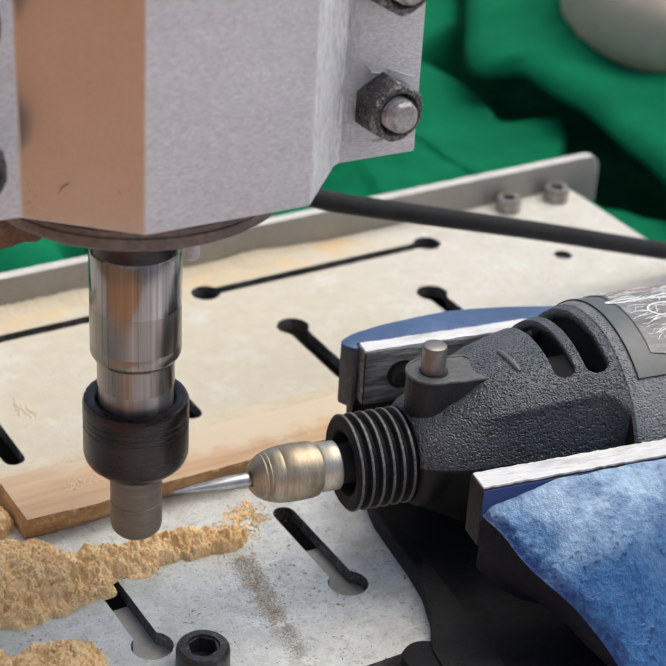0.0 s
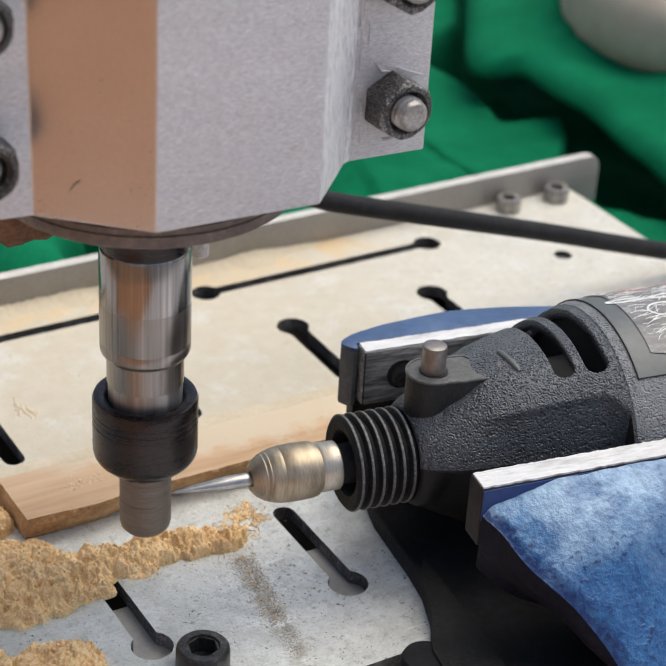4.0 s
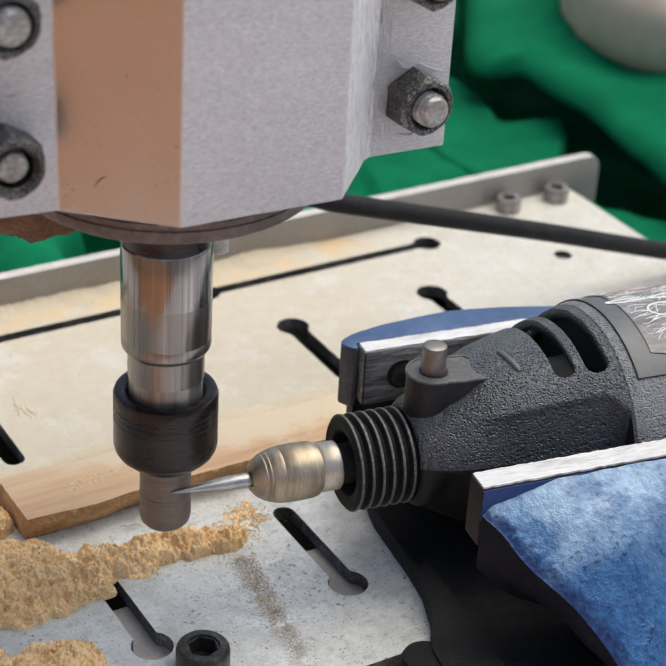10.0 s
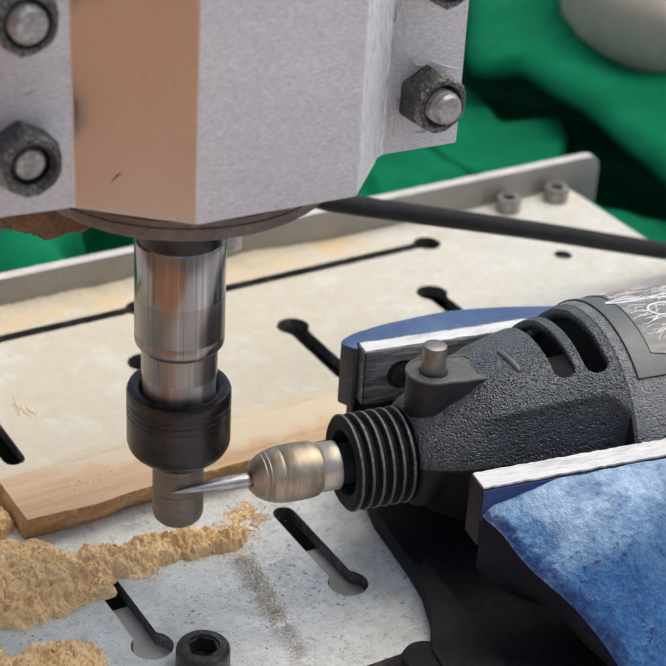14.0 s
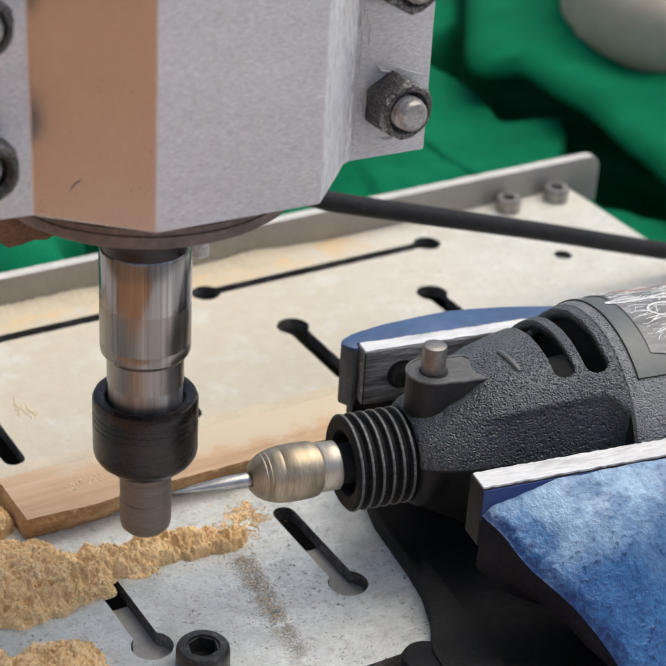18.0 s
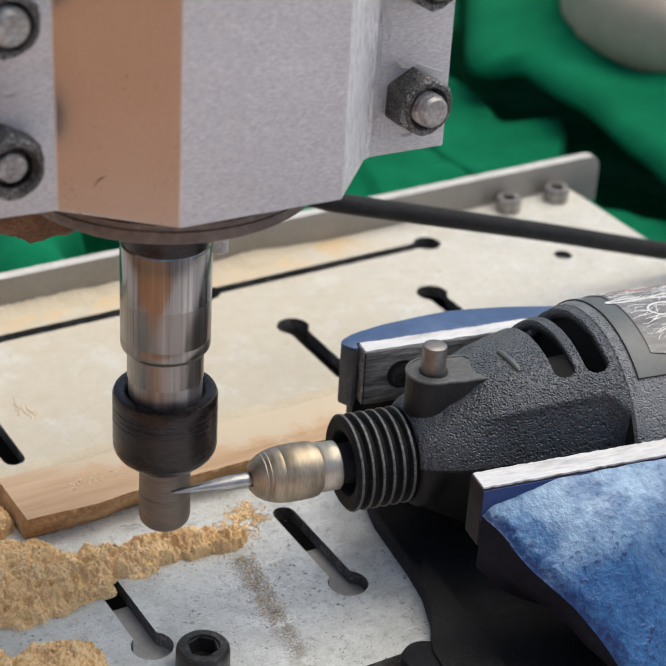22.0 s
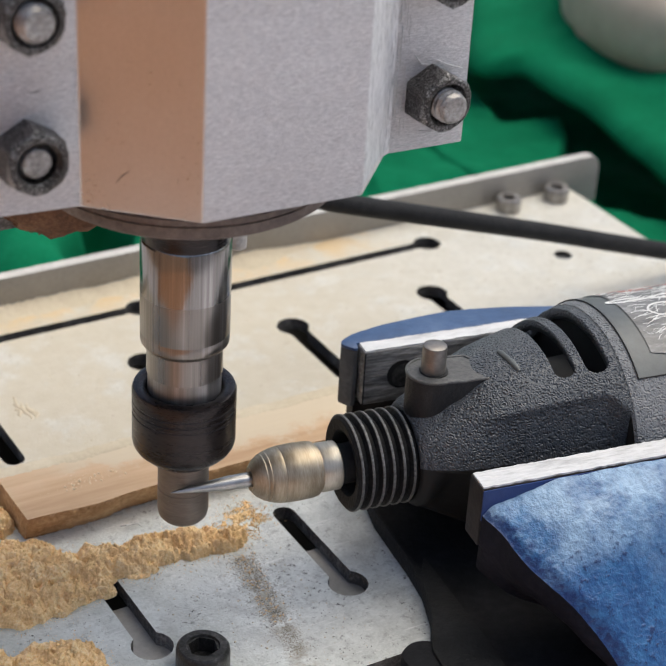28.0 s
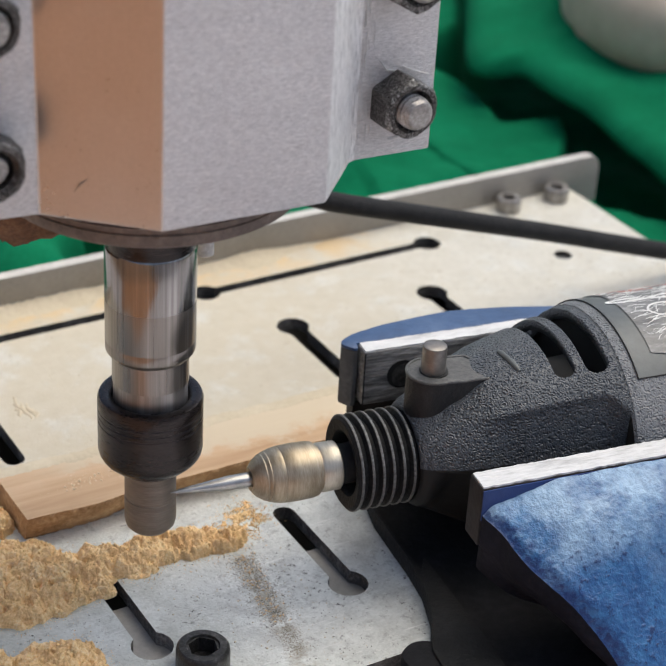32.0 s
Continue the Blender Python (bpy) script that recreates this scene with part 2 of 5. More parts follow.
PALE_PLASTIC = surface("dusty_pale_plastic", [(0.4, 0.37, 0.32), (0.66, 0.62, 0.56), (0.85, 0.82, 0.76)], 0.7, 0.0, 900, 300, 1.0, 900)


KERF = surface("dirty_cut_edge", [(0.014, 0.013, 0.012), (0.09, 0.083, 0.075), (0.34, 0.32, 0.3)], 0.7, 0.1, 1500, 200, 1.0, 1200)


def dusty_glare_enamel():
    """The blue casting: glare and pale dust put into the colour of its upper part, navy pits lower down, a rubbed navy
    rim at the cut-back end.
    """
    nt = BLUE.node_tree
    b = nt.nodes["Principled BSDF"]
    base = b.inputs["Base Color"].links[0].from_socket
    co = nt.nodes.new("ShaderNodeTexCoord")
    xyz = nt.nodes.new("ShaderNodeSeparateXYZ")
    nt.links.new(co.outputs["Object"], xyz.inputs[0])

    def ranged(socket, a, c, lo=0.0, hi=1.0):
        r = nt.nodes.new("ShaderNodeMapRange")
        r.interpolation_type = "SMOOTHSTEP"
        for k, v in zip(("From Min", "From Max", "To Min", "To Max"), (a, c, lo, hi)):
            r.inputs[k].default_value = v
        nt.links.new(socket, r.inputs["Value"])
        return r.outputs[0]

    def joined(op, p, q):
        n = nt.nodes.new("ShaderNodeMath")
        n.operation = op
        nt.links.new(p, n.inputs[0])
        nt.links.new(q, n.inputs[1])
        return n.outputs[0]

    def noise_tex(scale, detail, roughness):
        n = nt.nodes.new("ShaderNodeTexNoise")
        n.inputs["Scale"].default_value, n.inputs["Detail"].default_value, n.inputs["Roughness"].default_value = scale, detail, roughness
        nt.links.new(co.outputs["Object"], n.inputs["Vector"])
        return n.outputs[0]

    def mixed(fac, p, colour):
        n = nt.nodes.new("ShaderNodeMixRGB")
        n.inputs[2].default_value = (*colour, 1)
        nt.links.new(fac, n.inputs[0])
        nt.links.new(p, n.inputs[1])
        return n.outputs[0]

    # glare painted together with pale dust, in patches over the upper part
    upper = ranged(xyz.outputs[1], -0.047, -0.034)
    dust = joined("MULTIPLY", upper, ranged(noise_tex(60, 9, 0.62), 0.38, 0.62, 0.0, 0.75))
    c = mixed(dust, base, (0.43, 0.62, 0.79))
    lower = ranged(xyz.outputs[1], -0.035, -0.043, 0.25, 1.0)
    pits = joined("MULTIPLY", lower, ranged(noise_tex(760, 3, 0.65), 0.55, 0.66, 0.0, 0.9))
    pits = joined("MULTIPLY", pits, ranged(noise_tex(110, 3, 0.6), 0.36, 0.55, 0.15, 1.0))
    c = mixed(pits, c, (0.001, 0.015, 0.085))
    end = joined("ADD", ranged(xyz.outputs[1], -0.0289, -0.0346, 0.0336, 0.0362), ranged(xyz.outputs[1], -0.0331, -0.0562, 0.0, 0.017))
    inset = joined("SUBTRACT", xyz.outputs[0], end)
    inset = joined("ADD", inset, ranged(noise_tex(420, 7, 0.75), 0.3, 0.7, -0.0022, 0.0022))
    c = mixed(ranged(inset, 0.0027, 0.0, 0.0, 0.85), c, (0.002, 0.022, 0.12))
    nt.links.new(c, b.inputs["Base Color"])


dusty_glare_enamel()
sawdust_shader = SAWDUST.node_tree.nodes["Principled BSDF"]       # light soaks into the pale grains
sawdust_shader.inputs["Subsurface Weight"].default_value = 0.05
sawdust_shader.inputs["Subsurface Radius"].default_value = (1.0, 0.55, 0.25)
sawdust_shader.inputs["Subsurface Scale"].default_value = 0.0007
DEEP_BLUE = surface("deep_blue_enamel", [(0.004, 0.03, 0.14), (0.008, 0.045, 0.2)], 0.5, 0.0, 300, 70, 0.3, 700)


def bed_material():
    """Grey aluminium, bare and speckled towards the front, under a film of pale sawdust further back."""
    m = surface("dusty_aluminium_bed", [(0.46, 0.475, 0.452), (0.64, 0.658, 0.63), (0.8, 0.82, 0.795)], 0.42, 0.12, 1300, 140, 0.4, 1600)
    nt = m.node_tree
    b = nt.nodes["Principled BSDF"]
    base = b.inputs["Base Color"].links[0].from_socket
    rough = b.inputs["Roughness"].links[0].from_socket
    co = nt.nodes.new("ShaderNodeTexCoord")
    xyz = nt.nodes.new("ShaderNodeSeparateXYZ")
    nt.links.new(co.outputs["Object"], xyz.inputs[0])

    def noise_tex(scale, detail, roughness=0.6):
        n = nt.nodes.new("ShaderNodeTexNoise")
        n.inputs["Scale"].default_value, n.inputs["Detail"].default_value, n.inputs["Roughness"].default_value = scale, detail, roughness
        nt.links.new(co.outputs["Object"], n.inputs["Vector"])
        return n.outputs[0]

    def ranged(socket, a, b0, lo=0.0, hi=1.0):
        r = nt.nodes.new("ShaderNodeMapRange")
        r.interpolation_type = "SMOOTHSTEP"
        for k, v in zip(("From Min", "From Max", "To Min", "To Max"), (a, b0, lo, hi)):
            r.inputs[k].default_value = v
        nt.links.new(socket, r.inputs["Value"])
        return r.outputs[0]

    def calc(op, p, q):
        n = nt.nodes.new("ShaderNodeMath")
        n.operation = op
        n.use_clamp = True
        for k, v in ((0, p), (1, q)):
            if isinstance(v, (int, float)):
                n.inputs[k].default_value = v
            else:
                nt.links.new(v, n.inputs[k])
        return n.outputs[0]

    def calc_free(op, p, q, r=0.0):
        n = nt.nodes.new("ShaderNodeMath")
        n.operation = op
        for k, v in ((0, p), (1, q), (2, r)):
            if isinstance(v, (int, float)):
                n.inputs[k].default_value = v
            else:
                nt.links.new(v, n.inputs[k])
        return n.outputs[0]

    def mixed(fac, p, q):
        n = nt.nodes.new("ShaderNodeMixRGB")
        nt.links.new(fac, n.inputs[0])
        for k, v in ((1, p), (2, q)):
            if isinstance(v, tuple):
                n.inputs[k].default_value = (*v, 1)
            else:
                nt.links.new(v, n.inputs[k])
        return n.outputs[0]

    # dust: thick behind the wood strip, thinning out to the right of the bed
    film = calc("MULTIPLY", ranged(xyz.outputs[1], 0.03, 0.05), ranged(xyz.outputs[0], 0.14, 0.05, 0.6, 1.0))
    film = calc("MULTIPLY", film, ranged(noise_tex(90, 5, 0.65), 0.3, 0.52, 0.6, 1.0))
    dark = ranged(noise_tex(620, 4, 0.75), 0.58, 0.66)
    dark = calc("MULTIPLY", dark, ranged(noise_tex(70, 2), 0.4, 0.6))
    pale = ranged(noise_tex(900, 2, 0.7), 0.68, 0.74)
    c = mixed(dark, base, (0.09, 0.085, 0.08))
    c = mixed(pale, c, (0.74, 0.72, 0.68))
    turned = nt.nodes.new("ShaderNodeMapping")                # fine pale scratches, crossing the slots
    turned.inputs["Rotation"].default_value = (0, 0, 0.9)
    turned.inputs["Scale"].default_value = (55, 1500, 1)
    nt.links.new(co.outputs["Object"], turned.inputs[0])
    scr = nt.nodes.new("ShaderNodeTexNoise")
    scr.inputs["Scale"].default_value, scr.inputs["Detail"].default_value = 1.0, 3
    nt.links.new(turned.outputs[0], scr.inputs["Vector"])
    c = mixed(calc("MULTIPLY", ranged(scr.outputs[0], 0.57, 0.69), ranged(noise_tex(110, 3), 0.45, 0.6)), c, (0.8, 0.8, 0.78))
    c = mixed(calc("MULTIPLY", ranged(noise_tex(45, 5, 0.7), 0.5, 0.7), 0.45), c, (0.3, 0.3, 0.29))
    c = mixed(calc("MULTIPLY", ranged(noise_tex(420, 6, 0.8), 0.53, 0.66), 0.55), c, (0.22, 0.22, 0.21))
    c = mixed(calc("MULTIPLY", ranged(noise_tex(500, 6, 0.8), 0.56, 0.68), 0.6), c, (0.82, 0.81, 0.78))
    # olive-grey dirt trodden into the front corner
    dirt = calc("MULTIPLY", ranged(xyz.outputs[0], 0.004, -0.014), ranged(noise_tex(55, 6, 0.7), 0.32, 0.6, 0.15, 0.5))
    c = mixed(calc("MULTIPLY", dirt, ranged(xyz.outputs[1], 0.014, 0.004)), c, (0.235, 0.24, 0.205))
    # a swept brown smear towards the front edge
    off_line = calc("ABSOLUTE", calc_free("SUBTRACT", xyz.outputs[0], calc_free("MULTIPLY_ADD", xyz.outputs[1], 0.129, 0.0096)), 0.0)
    smear = calc("MULTIPLY", ranged(off_line, 0.0035, 0.0004), ranged(noise_tex(260, 6, 0.75), 0.4, 0.62))
    smear = calc("MULTIPLY", smear, ranged(xyz.outputs[1], 0.008, 0.0))
    c = mixed(calc("MULTIPLY", smear, 0.75), c, (0.27, 0.225, 0.16))
    dust_colour = mixed(noise_tex(260, 4), (0.51, 0.448, 0.335), (0.62, 0.568, 0.465))
    near_rail = calc("MULTIPLY", ranged(xyz.outputs[1], 0.1, 0.114), ranged(noise_tex(120, 4), 0.35, 0.6))
    near_rail = calc("MULTIPLY", near_rail, ranged(xyz.outputs[0], 0.12, 0.09))
    c = mixed(film, c, dust_colour)
    c = mixed(near_rail, c, (0.66, 0.49, 0.28))
    c = mixed(calc("MULTIPLY", ranged(noise_tex(330, 5, 0.75), 0.62, 0.7), 0.55), c, (0.33, 0.25, 0.16))
    nt.links.new(c, b.inputs["Base Color"])
    nt.links.new(calc("MAXIMUM", rough, calc("MULTIPLY", film, 0.9)), b.inputs["Roughness"])
    nt.links.new(calc("SUBTRACT", 0.12, film), b.inputs["Metallic"])
    return m


TABLE = bed_material()


# ---- mesh helpers; all sizes in millimetres ----
def finish(name, bm, material, smooth=38):
    bmesh.ops.recalc_face_normals(bm, faces=bm.faces)
    bmesh.ops.scale(bm, vec=(MM, MM, MM), verts=bm.verts)
    me = bpy.data.meshes.new(name)
    bm.to_mesh(me)
    bm.free()
    me.materials.append(material)
    me.shade_smooth()
    me.set_sharp_from_angle(angle=radians(smooth))
    return me


def part(name, bm, material, parent=None, label="", smooth=38):
    ob = new(name, finish(name, bm, material, smooth))
    ob.parent = parent
    if label:
        tagged(ob, label)
    return ob


def thing(name, m, label, category, group="", kind=""):
    """An Empty at a thing's base; m in millimetres."""
    ob = new(name)
    ob.empty_display_size = 0.005
    ob.matrix_basis = Matrix.LocRotScale(m.translation * MM, m.to_quaternion(), None)
    return tagged(ob, label, category, group, kind)


def lathe(profile, seg=64, axis="z", bm=None, at=(0, 0, 0), caps=True):
    """A turned solid; profile of (radius, height)."""
    bm = bm or bmesh.new()
    rings = []
    for r, h in profile:
        ring = []
        for i in range(seg):
            a = 2 * math.pi * i / seg
            p = (r * math.cos(a), r * math.sin(a), h)
            if axis == "x":
                p = (h, r * math.cos(a), r * math.sin(a))
            elif axis == "y":
                p = (r * math.cos(a), h, r * math.sin(a))
            ring.append(bm.verts.new((p[0] + at[0], p[1] + at[1], p[2] + at[2])))
        rings.append(ring)
    for a, b in zip(rings, rings[1:]):
        for i in range(seg):
            j = (i + 1) % seg
            bm.faces.new((a[i], a[j], b[j], b[i]))
    if caps:
        bm.faces.new(rings[0])
        bm.faces.new(rings[-1])
    return bm


def bevelled(bm, width, angle=30, segments=2):
    edges = [e for e in bm.edges if len(e.link_faces) == 2 and e.calc_face_angle(0) > radians(angle)]
    if width > 0 and edges:
        bmesh.ops.bevel(bm, geom=edges, offset=width, segments=segments, profile=0.6, affect="EDGES")
    return bm


def prism(poly, z0, z1, bevel=0.0, m=None):
    """An upright block over a plan polygon."""
    bm = bmesh.new()
    low = [bm.verts.new((x, y, z0)) for x, y in poly]
    top = [bm.verts.new((x, y, z1)) for x, y in poly]
    bm.faces.new(low[::-1])
    bm.faces.new(top)
    n = len(poly)
    for i in range(n):
        j = (i + 1) % n
        bm.faces.new((low[i], low[j], top[j], top[i]))
    bmesh.ops.recalc_face_normals(bm, faces=bm.faces)
    bevelled(bm, bevel)
    if m:
        bmesh.ops.transform(bm, matrix=m, verts=bm.verts)
    return bm


def block(x0, x1, y0, y1, z0, z1, bevel=0.0):
    return prism([(x0, y0), (x1, y0), (x1, y1), (x0, y1)], z0, z1, bevel)


def hexagon(flats, turn=0.0):
    r = flats / math.sqrt(3)
    return [(r * math.cos(radians(60 * i) + turn), r * math.sin(radians(60 * i) + turn)) for i in range(6)]


def tube(points, radius, seg=16, bm=None, flat=1.0):
    bm = bm or bmesh.new()
    pts = [Vector(p) for p in points]
    rings = []
    for i, p in enumerate(pts):
        d = (pts[min(i + 1, len(pts) - 1)] - pts[max(i - 1, 0)]).normalized()
        side = d.cross(Vector((0, 0, 1)))
        side = side.normalized() if side.length > 1e-4 else Vector((1, 0, 0))
        up = side.cross(d)
        r = radius[i] if isinstance(radius, (list, tuple)) else radius
        rings.append([bm.verts.new(p + (side * math.cos(2 * math.pi * k / seg) + up * math.sin(2 * math.pi * k / seg) * flat) * r) for k in range(seg)])
    for a, b in zip(rings, rings[1:]):
        for i in range(seg):
            j = (i + 1) % seg
            bm.faces.new((a[i], a[j], b[j], b[i]))
    bm.faces.new(rings[0])
    bm.faces.new(rings[-1])
    return bm


def fbm(x, y, z=0.0, octaves=4):
    return noise.fractal(Vector((x, y, z)), 1.0, 2.0, octaves)


def smoothstep(a, b, x):
    t = min(1.0, max(0.0, (x - a) / (b - a)))
    return t * t * (3 - 2 * t)


# ---- the setting: yard floor; unseen walls, sheet and bench added for reflections ----
def setting():
    ground = part("ground", block(-30000, 30000, -30000, 30000, -1000, -900), CONCRETE)
    tagged(ground, "grey concrete workshop floor", "floor", kind="structure")
    # the walls are out of view, added to tint reflections and limit the sky
    wall = part("grey_reflector_wall", block(-760, 2600, -2300, -2150, -900, 700), PLASTER)
    tagged(wall, "unseen grey wall added for reflections", "wall", kind="structure")
    wall = part("brown_reflector_wall", block(-900, -760, -2300, 2600, -900, 330), WALL_BROWN)
    tagged(wall, "unseen brown wall added for the clamp's tan reflection", "wall", kind="structure")
    # bench and brown sheet are invented, placed for what the clamp reflects
    bench = thing("workbench", pose(0, 0, -900), "unseen pale bench added under the machine to reflect light", "bench")
    part("bench_top", block(-755, 1100, -1100, 900, 782, 818, 2), PALE_TOP, bench)
    sheet = part("brown_reflector_sheet", block(-750, -150, -1090, 40, 0, 12, 0.8), BENCH)
    sheet.location = (0, 0, -0.0818)
    tagged(sheet, "unseen brown sheet added to reflect in the clamp", "plywood")
    for x in (-710, 1050):
        for y in (-650, 850):
            part("leg", block(x - 35, x + 35, y - 35, y + 35, 0, 782, 3), BENCH, bench)


setting()


# ---- the machine bed: slotted plate, cross rails, back rail with two screws ----
def slot_outline(x, y_hole, y_end, half=2.35, r=4.0, n=14):
    """A keyhole slot along y: a round hole at one end, a round slot end at the other."""
    s = 1 if y_end > y_hole else -1
    a0 = math.asin(half / r)
    pts = []
    for i in range(n + 1):
        a = a0 + (2 * math.pi - 2 * a0) * i / n
        pts.append((x + r * math.sin(a), y_hole + s * r * math.cos(a)))
    for i in range(7):
        a = math.pi * i / 6
        pts.append((x - half * math.cos(a), y_end + s * half * (math.sin(a) - 1) + s * 0.0))
    return pts if s > 0 else pts[::-1]


def slot_outline_x(y, x0, x1, half=1.6, r=3.7, n=14):
    """A slot along x with a round hole at both ends."""
    a0 = math.asin(half / r)
    left = [(x0 + r * math.cos(a0 + (2 * math.pi - 2 * a0) * i / n), y + r * math.sin(a0 + (2 * math.pi - 2 * a0) * i / n)) for i in range(n + 1)]
    right = [(x1 - r * math.cos(a0 + (2 * math.pi - 2 * a0) * i / n), y - r * math.sin(a0 + (2 * math.pi - 2 * a0) * i / n)) for i in range(n + 1)]
    return left + right


def circle(x, y, r, n=20):
    return [(x + r * math.cos(2 * math.pi * i / n), y + r * math.sin(2 * math.pi * i / n)) for i in range(n)]


def inside(p, poly):
    hit = False
    for (x0, y0), (x1, y1) in zip(poly, poly[1:] + poly[:1]):
        if (y0 > p[1]) != (y1 > p[1]) and p[0] < (x1 - x0) * (p[1] - y0) / (y1 - y0) + x0:
            hit = not hit
    return hit


BED_RIGHT, BED_FRONT, BED_BACK, RAIL_Y = 175.5, -36.2, 124.0, 116.5
COLUMNS = (-17.1, 24.9, 64.6, 105.0)


def drilled_plate(outer, holes, z0, z1):
    from mathutils.geometry import delaunay_2d_cdt
    pts, edges = [], []
    for loop in [outer] + holes:
        k = len(pts)
        pts += [Vector(p) for p in loop]
        edges += [(k + i, k + (i + 1) % len(loop)) for i in range(len(loop))]
    vs, es, fs, _, _, _ = delaunay_2d_cdt(pts, edges, [], 1, 1e-5)
    bm = bmesh.new()
    top = [bm.verts.new((v[0], v[1], z1)) for v in vs]
    low = [bm.verts.new((v[0], v[1], z0)) for v in vs]
    kept = []
    for f in fs:
        c = sum((Vector(vs[i]) for i in f), Vector((0, 0))) / len(f)
        if not any(inside(c, h) for h in holes):
            kept.append(f)
            bm.faces.new([top[i] for i in f])
            bm.faces.new([low[i] for i in f][::-1])
    bm.edges.ensure_lookup_table()
    count = {}
    for f in kept:
        for i in range(len(f)):
            e = tuple(sorted((f[i], f[(i + 1) % len(f)])))
            count[e] = count.get(e, 0) + 1
    for (i, j), n in count.items():
        if n == 1:
            f = bm.faces.new((top[i], top[j], low[j], low[i]))
            f.material_index = 1
    return bm


def socket_screw(parent, name, x, y, z, head_r, head_h, material):
    """A cap screw: turned head with a hexagonal socket."""
    s = part(name, lathe([(head_r * 0.97, 0), (head_r, head_h * 0.08), (head_r, head_h * 0.8), (head_r * 0.97, head_h * 0.93), (head_r * 0.88, head_h),
                          (head_r * 0.62, head_h), (head_r * 0.58, head_h * 0.93), (head_r * 0.56, head_h * 0.4)], 48), material, parent)
    s.location = (x * MM, y * MM, z * MM)
    outer = circle(0, 0, head_r * 0.6, 24)
    hexa = hexagon(head_r * 0.98, 0.3)
    ring = drilled_plate(outer, [hexa], head_h * 0.5, head_h * 0.93)
    part("socket", ring, material, s)
    return s


def machine_bed():
    bed = thing("machine_bed", pose(0, 0, 0), "slotted grey aluminium machine bed covered in pale sawdust", "machine table")
    holes = []
    for x in COLUMNS:
        holes.append(slot_outline(x, 79.7, 52.6))
        holes.append(slot_outline(x, -13.6, 14.6))
    holes += [slot_outline_x(103.7, 53.0, 119.0), slot_outline_x(103.7, -31.0, 35.0), circle(148.6, 82.8, 2.4)]
    outer = [(-140, BED_FRONT), (BED_RIGHT, BED_FRONT), (BED_RIGHT, BED_BACK), (-140, BED_BACK)]
    plate = part("plate", drilled_plate(outer, holes, -3.0, 0.0), TABLE, bed)
    plate.data.materials.append(KERF)
    part("sunk_screw", lathe([(2.2, -3.0), (2.2, -1.4), (1.9, -1.1), (0.2, -1.0)], 24, at=(148.6, 82.8, 0)), SCREW_BLACK, bed, "dusty screw sunk in the plate")
    part("cross_rail", block(-139, BED_RIGHT - 1, BED_FRONT + 1, 2.6, -40, -3.02, 0.4), RAIL, bed)
    part("cross_rail", block(-139, BED_RIGHT - 1, 108, 123, -40, -3.02, 0.4), RAIL, bed)
    for x in (-138, 150):
        part("foot_rail", block(x, x + 24, BED_FRONT + 1, 123, -81.9, -40.02, 0.6), RAIL, bed)
    for x in (-139.5, BED_RIGHT - 4.5):
        part("side_panel", block(x, x + 4, 2.8, 107.8, -39.9, -3.02, 0.4), RAIL, bed)
    part("under_panel", block(-134, BED_RIGHT - 5, 2.8, 107.8, -44, -40.2, 0.3), DARK_PLASTIC, bed)
    return bed


def back_rail():
    rail = thing("back_rail", pose(0, 0, 0), "grey aluminium angle rail screwed along the bed's back edge", "rail")
    # the upright leg, its end corner rounded
    n, r, top = 6, 4.0, 8.6
    side = [(-140, 0.004), (175.8, 0.004), (175.8, -6.0), (186.0, -6.0)] + [(186.0 - r + r * math.cos(a), top - r + r * math.sin(a)) for a in (math.pi / 2 * i / n for i in range(n + 1))] + [(-140, top)]
    up = prism(side, 0, 3.2, 0.35, Matrix(((1, 0, 0, 0), (0, 0, 1, RAIL_Y), (0, 1, 0, 0.0), (0, 0, 0, 1))))
    leg = part("upright_leg", up, RAIL, rail)
    leg.data.materials.append(RAIL_TOP)                       # sky reflection on the top edge, put in as a paler colour
    for p in leg.data.polygons:
        if p.normal.z > 0.75:
            p.material_index = 1
    for x, y in ((151.0, 111.8), (167.4, 111.8)):
        socket_screw(rail, "screw", x, y, 0.0, 3.5, 4.0, STUD)


# ---- the spindle in its clamp: slides along x ----
GRAIN = [(1, 0, 0), (-1, 0, 0), (0, 1, 0), (0, -1, 0), (0, 0, 1), (0, 0, -1)]
GRAIN_FACES = [(0, 2, 4), (2, 1, 4), (1, 3, 4), (3, 0, 4), (2, 0, 5), (1, 2, 5), (3, 1, 5), (0, 3, 5)]


